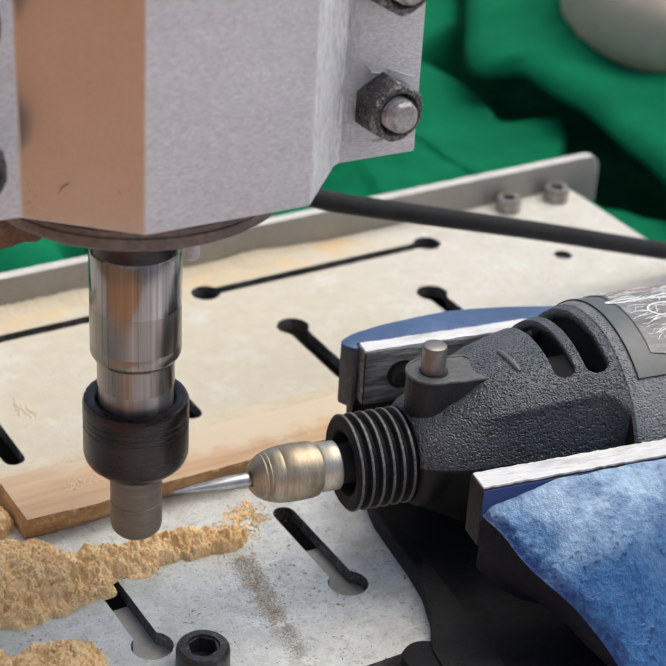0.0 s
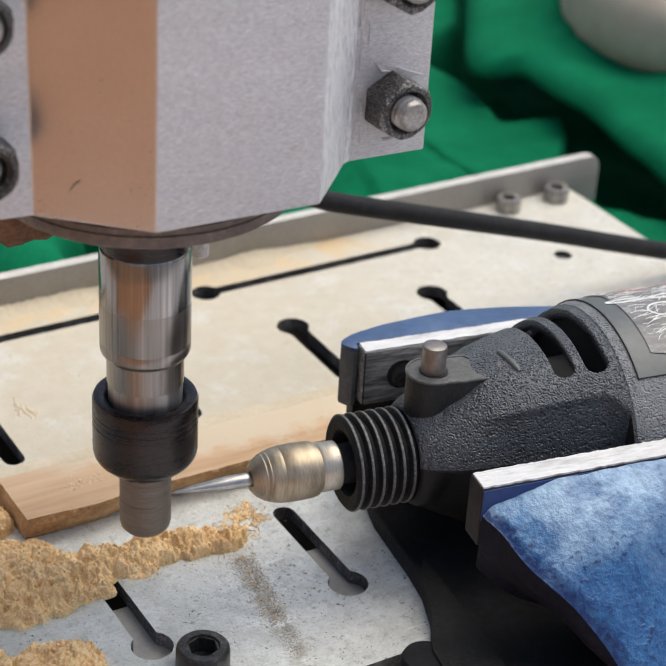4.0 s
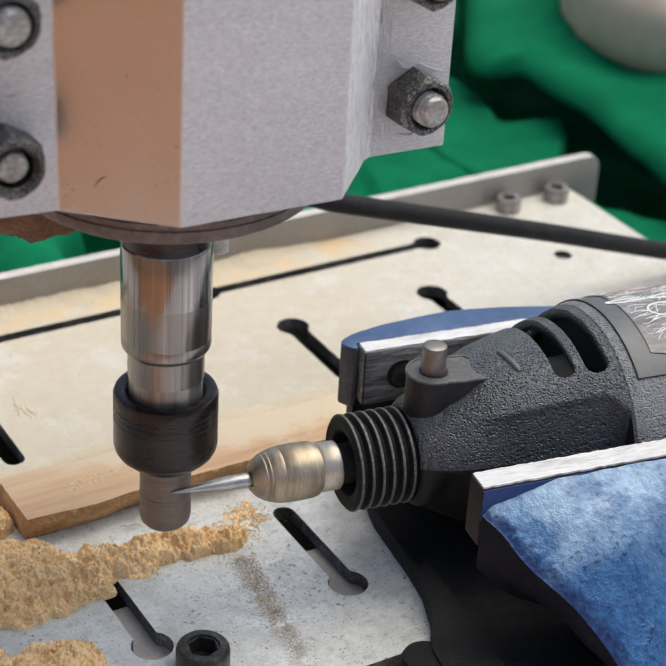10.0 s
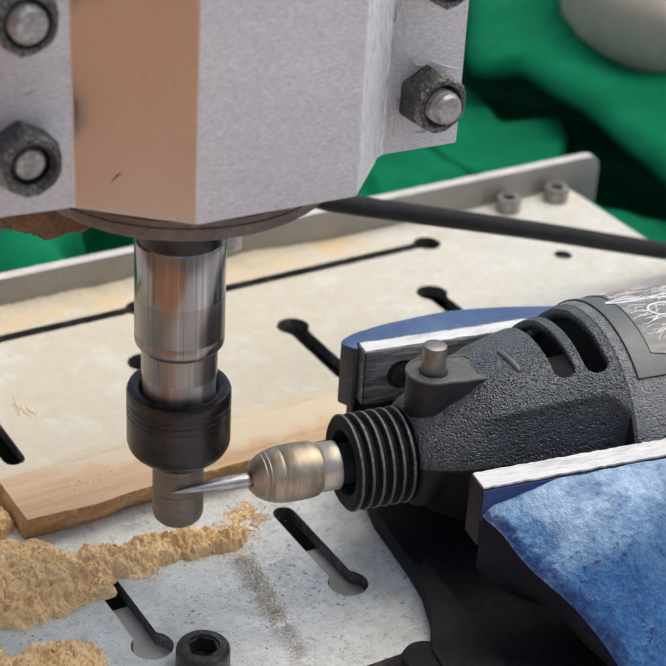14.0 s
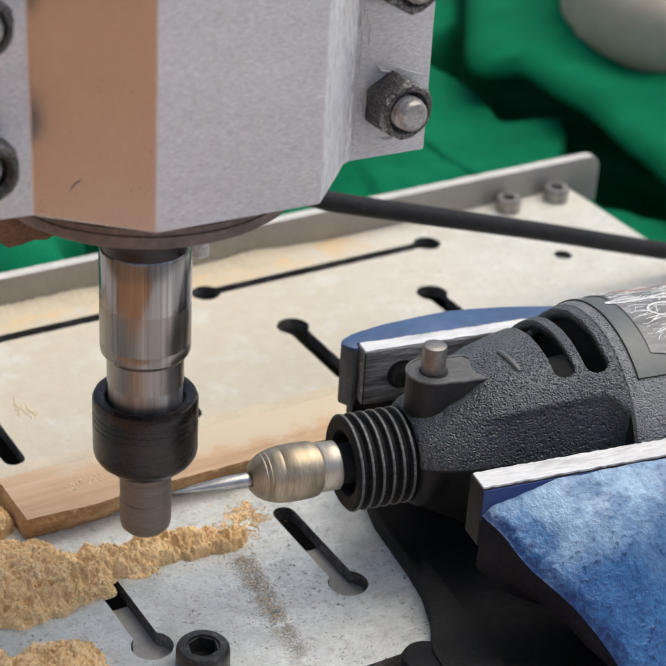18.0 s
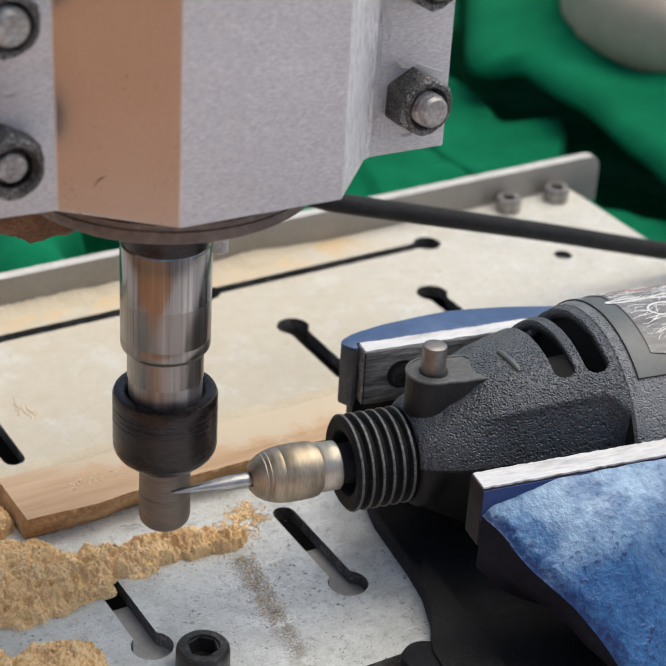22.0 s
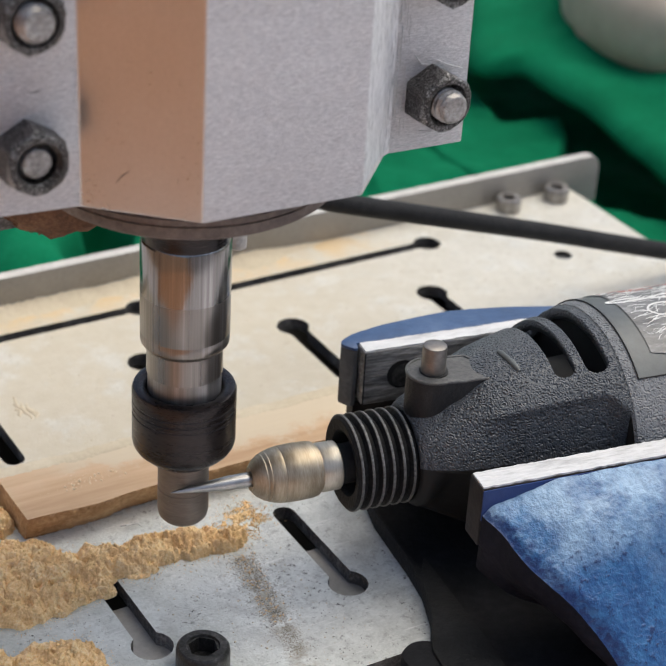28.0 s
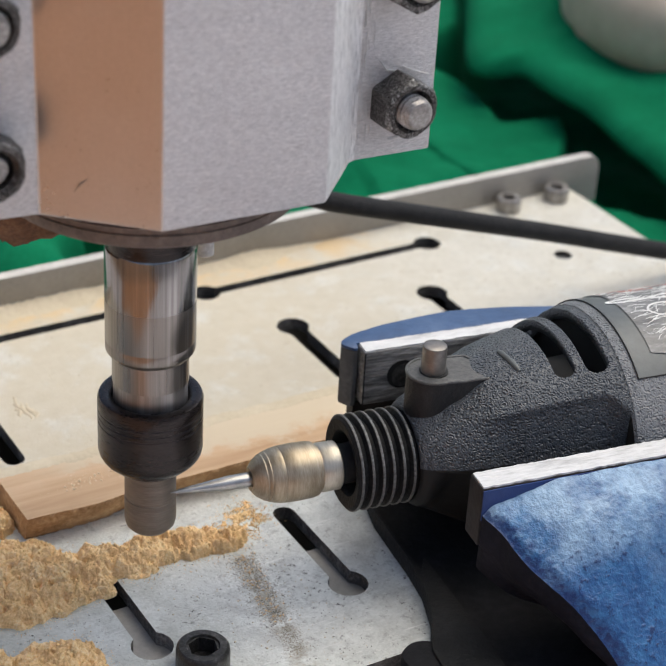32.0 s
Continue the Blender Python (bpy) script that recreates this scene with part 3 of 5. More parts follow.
def hex_nut(parent, x, y, z, turn, stud_out, flats=9.3, thick=5.7):
    """A nut on the clamp's front face with a stud end in it; it faces -y."""
    m = Matrix.Translation((x, y, z)) @ Matrix.Rotation(radians(90), 4, "X")
    bm = bmesh.new()
    # chamfered hexagon with a bore
    n = 48
    def hex_r(a):
        k = (a - turn) % (math.pi / 3) - math.pi / 6
        return flats / 2 / math.cos(k)
    rings = []
    for h, clip, f in ((0, 9, 1.0), (thick * 0.8, 9, 1.0), (thick * 0.95, flats / 2 * 1.03, 1.0), (thick, flats / 2 * 0.95, 1.0), (thick, 3.7, 0.0), (thick - 0.7, 3.1, 0.0), (thick - 3, 3.0, 0.0)):
        ring = []
        for i in range(n):
            a = 2 * math.pi * i / n
            r = clip if f == 0.0 else min(hex_r(a), clip)
            ring.append(bm.verts.new((r * math.cos(a), r * math.sin(a), h)))
        rings.append(ring)
    for a, b in zip(rings, rings[1:]):
        for i in range(n):
            bm.faces.new((a[i], a[(i + 1) % n], b[(i + 1) % n], b[i]))
    nut = part("nut", bm, BLACK_OXIDE, parent, "black oxidised hexagon nut", 25)
    nut.data.materials.append(NUT_CHAMFER)                        # chamfer and face rubbed grey, edge highlights painted into the same colour
    for p in nut.data.polygons:
        if p.center.z > thick * 0.82 * MM and math.hypot(p.center.x, p.center.y) > 4.3 * MM:
            p.material_index = 1
    nut.matrix_basis = Matrix.LocRotScale(m.translation * MM, m.to_quaternion(), None)
    prof = [(2.9, -1.0)]
    h = 0.0
    end = thick + stud_out
    while h < end - 0.9:
        prof += [(2.85, h), (2.85, h + 0.2), (2.25, h + 0.55), (2.3, h + 0.7)]
        h += 1.0
    prof += [(2.65, end - 0.7), (2.25, end - 0.1), (2.0, end), (0.9, end + 0.04), (0.1, end - 0.1)]
    part("stud", lathe(prof, 40), STUD, nut, "worn steel stud end", 14)
    return nut


def spindle_unit():
    unit = thing("milling_spindle", pose(0, 0, 0), "milling spindle in a silver aluminium clamp, black collet nut", "spindle")
    z0, z1 = 93.4, 190.0
    plan = [(-42.3, -18.2), (-27.2, -18.2), (-12.4, -30.6), (15.8, -30.6), (26.0, -20.0), (26.8, -19.0), (28.4, -18.2), (43.2, -18.2), (43.2, -2.0), (-42.3, -2.0)]
    def cut_low(bm):
        """The clamp's lower edge runs slightly out of level."""
        for v in bm.verts:
            if v.co.z < 120:
                v.co.z += 0.6 - 0.027 * v.co.x + float(np.interp(v.co.x, (-42.3, -27.2, -12.4, 15.8, 28.4), (0.2, -0.27, -0.2, -0.18, 0.0)))
        return bm

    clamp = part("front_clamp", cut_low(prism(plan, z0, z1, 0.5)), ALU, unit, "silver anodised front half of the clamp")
    clamp.data.materials.append(FACET)                        # one facet milled smooth, tinted as if reflecting brown; the other bare, streaky, painted side-lit
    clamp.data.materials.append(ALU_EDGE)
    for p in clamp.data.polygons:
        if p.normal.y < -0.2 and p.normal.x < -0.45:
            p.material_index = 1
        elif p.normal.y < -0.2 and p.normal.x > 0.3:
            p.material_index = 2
    for x, z, dx, dz, w in ((-40.6, 116.0, 0.2, 0.9, 0.12), (-40.8, 114.4, 0.1, 0.7, 0.12), (-40.3, 118.2, 0.3, 0.1, 0.08), (-34.6, 114.2, 1.7, 0.3, 0.06), (-38.9, 102.0, 0.6, 0.1, 0.08)):
        part("scratch", tube([(x, -18.21, z), (x + dx, -18.22, z + dz)], w, 6), BLACK_OXIDE, clamp, "short dark nick")
    part("scratch", tube([(-22.9, -22.0, 99.2), (-22.2, -22.66, 100.6), (-21.4, -23.35, 101.4)], [0.03, 0.08, 0.03], 6), BLACK_OXIDE, clamp, "short dark nick")
    rng = random.Random(31)
    for _ in range(46):                                        # wear beside the bevel
        x, z, h = 28.4 + abs(rng.gauss(0, 1.4)), rng.uniform(95, 135), rng.uniform(1.0, 5.0)
        part("scratch", tube([(x, -18.21, z), (x + rng.uniform(-0.15, 0.15), -18.21, z + h)], rng.uniform(0.06, 0.17), 6, flat=0.25), WHITE_INK, clamp, "fine bright scratch")
    for pts in (((32.0, 110.4), (33.4, 108.6), (36.0, 108.0)), ((34.0, 96.6), (36.0, 96.2), (37.6, 96.9)), ((34.6, 96.0), (36.6, 95.9)), ((36.5, 108.8), (39.0, 107.6), (41.8, 106.6))):
        part("scratch", tube([(x, -18.24, z) for x, z in pts], [0.14] + [0.3] * (len(pts) - 2) + [0.12], 6, flat=0.4), WHITE_INK, clamp, "bright scuff round the nut")
    for x, z, dx in ((-1.5, 116.2, 9.0), (1.0, 113.6, 4.0), (12.0, 104.0, 1.0), (-8, 99.0, 1.6)):
        part("scratch", tube([(x, -30.61, z), (x + dx, -30.61, z + 0.12 * dx)], 0.05, 6), WHITE_INK, clamp, "fine bright scratch")
    rear = [(-42.3, -1.2), (43.2, -1.2), (43.2, 30.0), (-42.3, 30.0)]
    part("rear_clamp", cut_low(prism(rear, z0, z1, 0.5)), ALU, unit)
    for x, turn, out, zz in ((-35.7, 0.5, -0.9, 105.2), (-35.7, 0.42, 1.5, 127.0), (35.6, 0.5, 2.2, 103.0), (35.6, 0.52, 2.0, 124.5), (-35.7, 0.5, 1.5, 172.0), (35.6, 0.2, 2.4, 172.0)):
        hex_nut(unit, x, -18.2, zz, turn, out)
    part("body", lathe([(24.6, 93.3), (24.6, 91.2), (25.7, 91.0), (25.7, 90.2), (25.35, 90.1), (25.35, 89.8), (25.6, 89.7), (25.6, 88.6), (25.3, 87.7), (24.2, 87.0), (22.2, 86.6), (22.0, 86.9), (21.6, 86.9), (21.4, 86.4), (13.0, 85.6), (9.6, 85.3)], 96), NOSE, unit, "dusty dark round spindle nose")
    part("collar", lathe([(9.2, 86.0), (8.6, 84.8), (7.9, 83.8), (7.75, 75.2)], 64), NUT_BLACK, unit, "black collar above the shaft")
    part("shaft", lathe([(7.4, 75.8), (7.75, 75.75), (8.0, 75.3), (8.0, 65.3)], 96, caps=False), STEEL, unit, "bright ground steel spindle shaft")
    part("shaft_end", lathe([(8.0, 65.3), (8.0, 57.6), (7.96, 57.5), (7.96, 57.3), (8.0, 57.2), (8.0, 55.7), (7.9, 55.3), (7.1, 54.35), (6.85, 54.2), (6.85, 49.0), (6.7, 48.9), (6.3, 48.85)], 96, caps=False), STEEL_LOWER, unit, "rougher lower end of the spindle shaft")
    part("neck", lathe([(6.6, 49.4), (6.66, 49.1), (6.68, 43.0)], 96), SATIN, unit, "satin steel neck inside the nut")
    part("collet_nut", lathe([(6.72, 43.8), (6.75, 45.0), (7.1, 45.5), (7.5, 45.8), (8.5, 46.0), (9.2, 45.7), (9.5, 45.0), (9.5, 43.4), (9.42, 43.3), (9.42, 43.1), (9.5, 43.0), (9.5, 42.2), (9.42, 42.1), (9.42, 41.9), (9.5, 41.8),
                              (9.5, 41.0), (9.42, 40.9), (9.42, 40.7), (9.5, 40.6), (9.5, 34.7), (9.3, 33.7), (8.85, 32.9), (7.2, 31.3), (6.6, 30.8), (4.6, 30.6)], 96), NUT_BLACK, unit, "black steel collet nut")
    part("rod", lathe([(4.75, 32.0), (4.75, 24.4), (4.66, 24.3), (4.66, 23.8), (4.78, 23.7), (4.78, 22.6), (4.7, 22.5), (4.78, 22.2), (4.78, 18.8), (4.55, 17.7), (3.8, 16.8), (2.2, 16.4), (0.3, 16.3)], 64), ROD, unit, "grey-brown rod held in the collet")
    # a lump of caked dust hangs behind the nose
    bm = bmesh.new()
    bmesh.ops.create_uvsphere(bm, u_segments=40, v_segments=24, radius=1.0)
    for v in bm.verts:
        n = fbm(v.co.x * 2.5, v.co.y * 2.5, v.co.z * 2.5)
        v.co = Vector((v.co.x * 13.5 * (1 + 0.08 * n), v.co.y * 7 * (1 + 0.06 * n), v.co.z * (9.6 + 1.8 * n)))
    bmesh.ops.translate(bm, vec=(-15.5, 16, 82.2), verts=bm.verts)
    part("dust_clump", bm, DUST_CAKE, unit, "brown caked sawdust clump")
    bm = bmesh.new()
    rng = random.Random(8)
    for _ in range(420):
        a = rng.uniform(-1.15, 1.0)
        y = rng.uniform(13.0, 17.5)
        k = math.sqrt(1 - ((y - 16) / 7) ** 2)
        x, z = -15.5 + 13.2 * k * math.sin(a), 82.2 - 9.6 * k * math.cos(a) + rng.uniform(-0.1, 0.5)
        r = rng.uniform(0.08, 0.28)
        vs = [bm.verts.new((x + g[0] * r, y + g[1] * r, z + g[2] * r * rng.uniform(0.6, 1.8))) for g in GRAIN]
        for f in GRAIN_FACES:
            bm.faces.new([vs[i] for i in f])
    part("dust_fringe", bm, DUST_CAKE, unit, "loose sawdust fringe")
    part("mount_plate", block(-72, -22, 15, 34, 75.2, 190, 0.8), DUSTY_DARK, unit, "dust-covered dark mounting plate")
    part("dust_ledge", block(-41.6, -19, -0.6, 14.8, 89.2, 93.2, 0.5), DUSTY_DARK, unit, "speckled dust-covered ledge")
    part("bearing_plate", block(-46, 40, 15.5, 33, 84.0, 93.0, 0.6), DUSTY_DARK, unit, "dust-covered dark bearing plate")
    part("screw_end", lathe([(0.9, 0), (1.4, 0.3), (1.4, 1.2), (1.2, 1.4), (1.2, 16)], 20, at=(22.6, 10, 69.2)), DUSTY_DARK, unit, "dusty dark screw end")
    part("hose_fitting", lathe([(1.2, 0), (1.6, 0.3), (1.6, 4), (1.3, 5), (1.3, 24)], 20, at=(15.6, 10, 65.3)), PALE_PLASTIC, unit, "pale plastic fitting")
    return unit


# ---- the rotary tool and the vice lie turned a little from the bed's edge ----
TURN = -9.3
TOOL = pose(6.3, -6.5, 25.7, 0, 0, TURN)
VICE = pose(6.3, -6.5, 0.0, 0, 0, TURN)


def rotary_tool():
    tool = thing("rotary_tool", TOOL, "black plastic rotary tool with brass collet nut, clamped in vice", "rotary tool")
    bit = part("bit", lathe([(0.08, -15.8), (0.42, -14.0), (1.2, -6.6), (1.38, -4.6), (1.4, -3.0), (1.4, 1.0)], 32, "x"), CHROME, tool, "tapered bright steel grinding point")
    bit.matrix_basis = Euler((0, 0.047, 0.064)).to_matrix().to_4x4()
    part("collet_nut", lathe([(1.5, 0.9), (1.6, 0.1), (2.3, -0.2), (3.4, 0.7), (4.3, 1.9), (4.42, 2.1), (4.36, 2.3), (4.62, 2.7), (4.75, 2.9), (4.7, 3.1), (5.0, 3.7), (5.3, 4.9), (5.35, 5.4), (5.28, 5.6), (5.42, 5.8),
                              (5.5, 8.5), (5.4, 11.4), (5.2, 12.4), (4.5, 12.7), (4.5, 13.3)], 64, "x"), BRASS, tool, "worn brass-coloured collet nut")
    part("nut_collar", lathe([(4.45, 13.1), (4.75, 13.5), (4.7, 16.8), (4.5, 17.0)], 64, "x"), PALE_BRASS, tool, "pale nickelled collar of the nut")
    part("drive_shaft", lathe([(3.9, 16.5), (3.9, 23.0)], 32, "x"), PLASTIC_SMOOTH, tool)
    prof = [(6.0, 23.0), (6.0, 19.5), (6.4, 18.6), (8.6, 18.2), (9.0, 18.5)]
    a = 18.7
    for _ in range(6):
        prof += [(9.1, a), (9.2, a + 0.1), (9.15, a + 0.45), (8.1, a + 0.85), (8.1, a + 1.75)]
        part("thread", lathe([(9.1, a + 0.05), (9.38, a + 0.1), (9.4, a + 0.2), (9.36, a + 0.55), (9.05, a + 0.65)], 72, "x", caps=False), THREAD_CREST, tool, "pale grey thread crest")
        a += 2.08
    prof += [(8.6, 31.4), (9.0, 33.0)]
    part("threaded_nose", lathe(prof, 72, "x", caps=False), THREAD_GREY, tool, "black threaded nose collar")
    # main shell, open at two vents
    seg = 720
    stations = [30.5 + 0.6 * i for i in range(38)] + [53.5 + 0.2 * i for i in range(70)] + [67.8, 68.5]

    def radius(s):
        keys = ((30.5, 9.0), (32.0, 10.6), (34.0, 11.6), (38, 13.8), (44, 17.0), (48, 18.6), (52, 19.7), (57, 20.9), (60, 21.6), (66, 23.1), (70.8, 24.1), (200, 24.8))
        for (x0, r0), (x1, r1) in zip(keys, keys[1:]):
            if s <= x1:
                return r0 + (r1 - r0) * (s - x0) / (x1 - x0)
        return keys[-1][1]

    def girth(s, deg):
        """The barrel's radius; a grip flat is pressed into the side towards the near jaw."""
        edge = 40.5 + 14.0 * smoothstep(63.5, 70.0, s)
        mid = edge + 38
        r = radius(s)
        if abs(deg - mid) >= 38:
            return r
        chord = r * math.cos(radians(38)) / math.cos(radians(deg - mid))
        soft = smoothstep(0, 5, 38 - abs(deg - mid))
        return r + (chord - r) * smoothstep(36, 48, s) * soft

    def belly(s, deg):
        """The underside is cut away flat behind the nose."""
        r, half = girth(s, deg), 46
        mid = 77 + half
        if abs(deg - mid) >= half:
            return r
        return min(r, r + (radius(s) * math.cos(radians(half)) / math.cos(radians(deg - mid)) - r) * smoothstep(31.5, 37, s) * smoothstep(0, 4, half - abs(deg - mid)))

    bm = bmesh.new()
    rings = []
    for s in stations:
        rings.append([bm.verts.new((s, -belly(s, 360 * i / seg) * math.sin(2 * math.pi * i / seg), belly(s, 360 * i / seg) * math.cos(2 * math.pi * i / seg))) for i in range(seg)])
    vents = ((56.4, 60.6, -58, 24), (62.3, 66.8, -60, 26))

    def vent_at(s, deg):
        for s0, s1, d0, d1 in vents:
            r = (s1 - s0) / 2
            mid, arc = (s0 + s1) / 2, radius((s0 + s1) / 2) * math.pi / 180
            d = max(d0 - deg, deg - d1, 0.0) * arc
            if d * d + (s - mid) ** 2 < r * r:
                return True
        return False

    for k, (a, b) in enumerate(zip(rings, rings[1:])):
        mid = (stations[k] + stations[k + 1]) / 2
        for i in range(seg):
            deg = (i + 0.5) * 360 / seg
            if deg > 180:
                deg -= 360
            if not vent_at(mid, deg):
                bm.faces.new((a[i], a[(i + 1) % seg], b[(i + 1) % seg], b[i]))
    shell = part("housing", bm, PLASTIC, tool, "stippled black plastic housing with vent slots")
    sol = shell.modifiers.new("wall", "SOLIDIFY")
    sol.thickness, sol.offset, sol.material_offset = 0.0022, -1, 1
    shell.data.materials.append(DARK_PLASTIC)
    for p in shell.data.polygons:                              # shade under the barrel put into the colour: lower half near-black
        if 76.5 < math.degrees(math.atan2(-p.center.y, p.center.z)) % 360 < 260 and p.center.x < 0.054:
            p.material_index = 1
    part("rear_housing", lathe([(radius(68) - 0.5, 68.2), (radius(69) + 0.1, 68.6), (24.35, 71), (24.6, 90), (25.0, 160)], 128, "x", caps=False), PLASTIC_REAR, tool, "grey-black plastic rear housing")
    part("rear_bulkhead", lathe([(2, 68.1), (radius(68) - 0.45, 68.15), (radius(68) - 0.45, 69.0)], 96, "x", caps=False), DARK_PLASTIC, tool)
    part("rear_cap", lathe([(25.0, 160), (24.0, 161.5), (2, 162)], 96, "x"), PLASTIC_REAR, tool)
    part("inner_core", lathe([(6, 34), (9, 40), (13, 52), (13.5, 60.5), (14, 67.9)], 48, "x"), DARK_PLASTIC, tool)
    # the lock button and its teardrop boss
    n = 20
    boss = []
    for i in range(n + 1):
        t = radians(75 + 210 * i / n)
        boss.append((35.6 + 5.0 * math.cos(t), 5.0 * math.sin(t)))
    boss = [(44.0, 4.6), (40.0, 4.5)] + boss + [(40.0, -5.0), (43.0, -4.5), (46.0, -4.4), (49.4, -5.3), (52.4, -6.2), (49.4, -3.4), (47.0, 0.5)]
    def fall(x):
        """The boss falls away towards its tip."""
        return 0.09 * max(0.0, x - 37.0) + 0.012 * max(0.0, x - 43.0) ** 2

    bm = prism(boss, 9.0, 17.6, 0.4)
    for v in bm.verts:
        v.co.z -= fall(v.co.x)
    part("button_boss", bm, PLASTIC_SMOOTH, tool, "black plastic boss round the lock button")
    top = prism([(35.6 + (x - 35.6) * 0.93, y * 0.9) for x, y in boss], 17.55, 17.66)
    for v in top.verts:
        v.co.z -= fall(v.co.x)
    part("boss_top", top, DUSTY_PLASTIC, tool, "dusty flat top of the boss")
    for run in (boss[4:-3], [(47.0, 0.5), (44.0, 4.6), (40.0, 4.5)]):
        part("boss_rim", tube([(x, y * 0.96, 17.6 - fall(x)) for x, y in run], 0.32, 8), DUSTY_PLASTIC, tool, "rubbed grey rim of the boss")
    part("lock_button", lathe([(2.35, 16.0), (2.35, 22.8), (2.2, 23.15), (1.5, 23.4), (0.2, 23.45)], 40, at=(35.6, 0, 0)), PIN, tool, "steel spindle lock button")
    part("button_seat", lathe([(2.75, 17.5), (2.75, 17.72), (2.3, 17.72)], 40, at=(35.7, -0.1, 0)), DARK_PLASTIC, tool)
    # sticker on the barrel: dark sheet, pale scribbles and a red band
    def on_barrel(s, deg, lift=0.0):
        r = radius(s) + lift
        return (s, -r * math.sin(radians(deg)), r * math.cos(radians(deg)))

    bm = bmesh.new()
    grid = [[bm.verts.new(on_barrel(75.2 + 60 * i / 12, -52 + (80 + 6 * min(1, i / 2)) * j / 30, 0.6)) for j in range(31)] for i in range(13)]
    for i in range(12):
        for j in range(30):
            bm.faces.new((grid[i][j], grid[i + 1][j], grid[i + 1][j + 1], grid[i][j + 1]))
    sticker = part("sticker", bm, LABEL, tool, "scuffed dark sticker with pale scribbles")
    panel = bmesh.new()
    strip = [[panel.verts.new(on_barrel(70.9 + 60 * i / 12, -60 + 99 * j / 40, 0.42)) for j in range(41)] for i in range(13)]
    for i in range(12):
        for j in range(40):
            panel.faces.new((strip[i][j], strip[i + 1][j], strip[i + 1][j + 1], strip[i][j + 1]))
    part("smooth_panel", panel, PANEL, tool, "smooth grey panel under the sticker")
    seam = [on_barrel(70.75, d, 0.36) for d in range(-60, 40, 3)] + [on_barrel(70.8 + k, 39.3, 0.36) for k in range(0, 40, 4)]
    part("seam", tube(seam, 0.13, 8), DARK_PLASTIC, tool)
    part("rib_mark", tube([on_barrel(49.7 + 0.06 * d, d, -0.02) for d in range(-3, 20, 3)], [0.4, 0.6, 0.62, 0.62, 0.62, 0.62, 0.6, 0.4], 12), PANEL, tool, "soft raised rib")
    rng = random.Random(5)
    for mid_s, mid_d, rs, rd in ((83.5, 3.0, 3.4, 5.0), (79.0, -9.0, 5.5, 1.6), (88.0, -8.0, 5.0, 1.8)):
        ring = [on_barrel(mid_s + rs * math.cos(t / 3.5), mid_d + rd * math.sin(t / 3.5), 0.62) for t in range(19)]
        part("printed_loop", tube(ring, 0.24, 8, flat=0.2), WHITE_INK, sticker)
    for k in range(260):
        d0 = rng.uniform(-46, -10) if k < 130 else rng.uniform(-10, 22)
        s0 = rng.uniform(75.6, 94)
        da, ds = rng.uniform(-4, 4), rng.uniform(0.8, 4.5)
        pts = [on_barrel(s0 + ds * t / 6, d0 + da * t / 6 + 0.35 * math.sin(t * 0.8 + k), 0.62) for t in range(7)]
        part("scribble", tube(pts, rng.uniform(0.04, 0.12), 5, flat=0.3), RED_INK if d0 < -22 and k % 3 else WHITE_INK, sticker)
    return tool


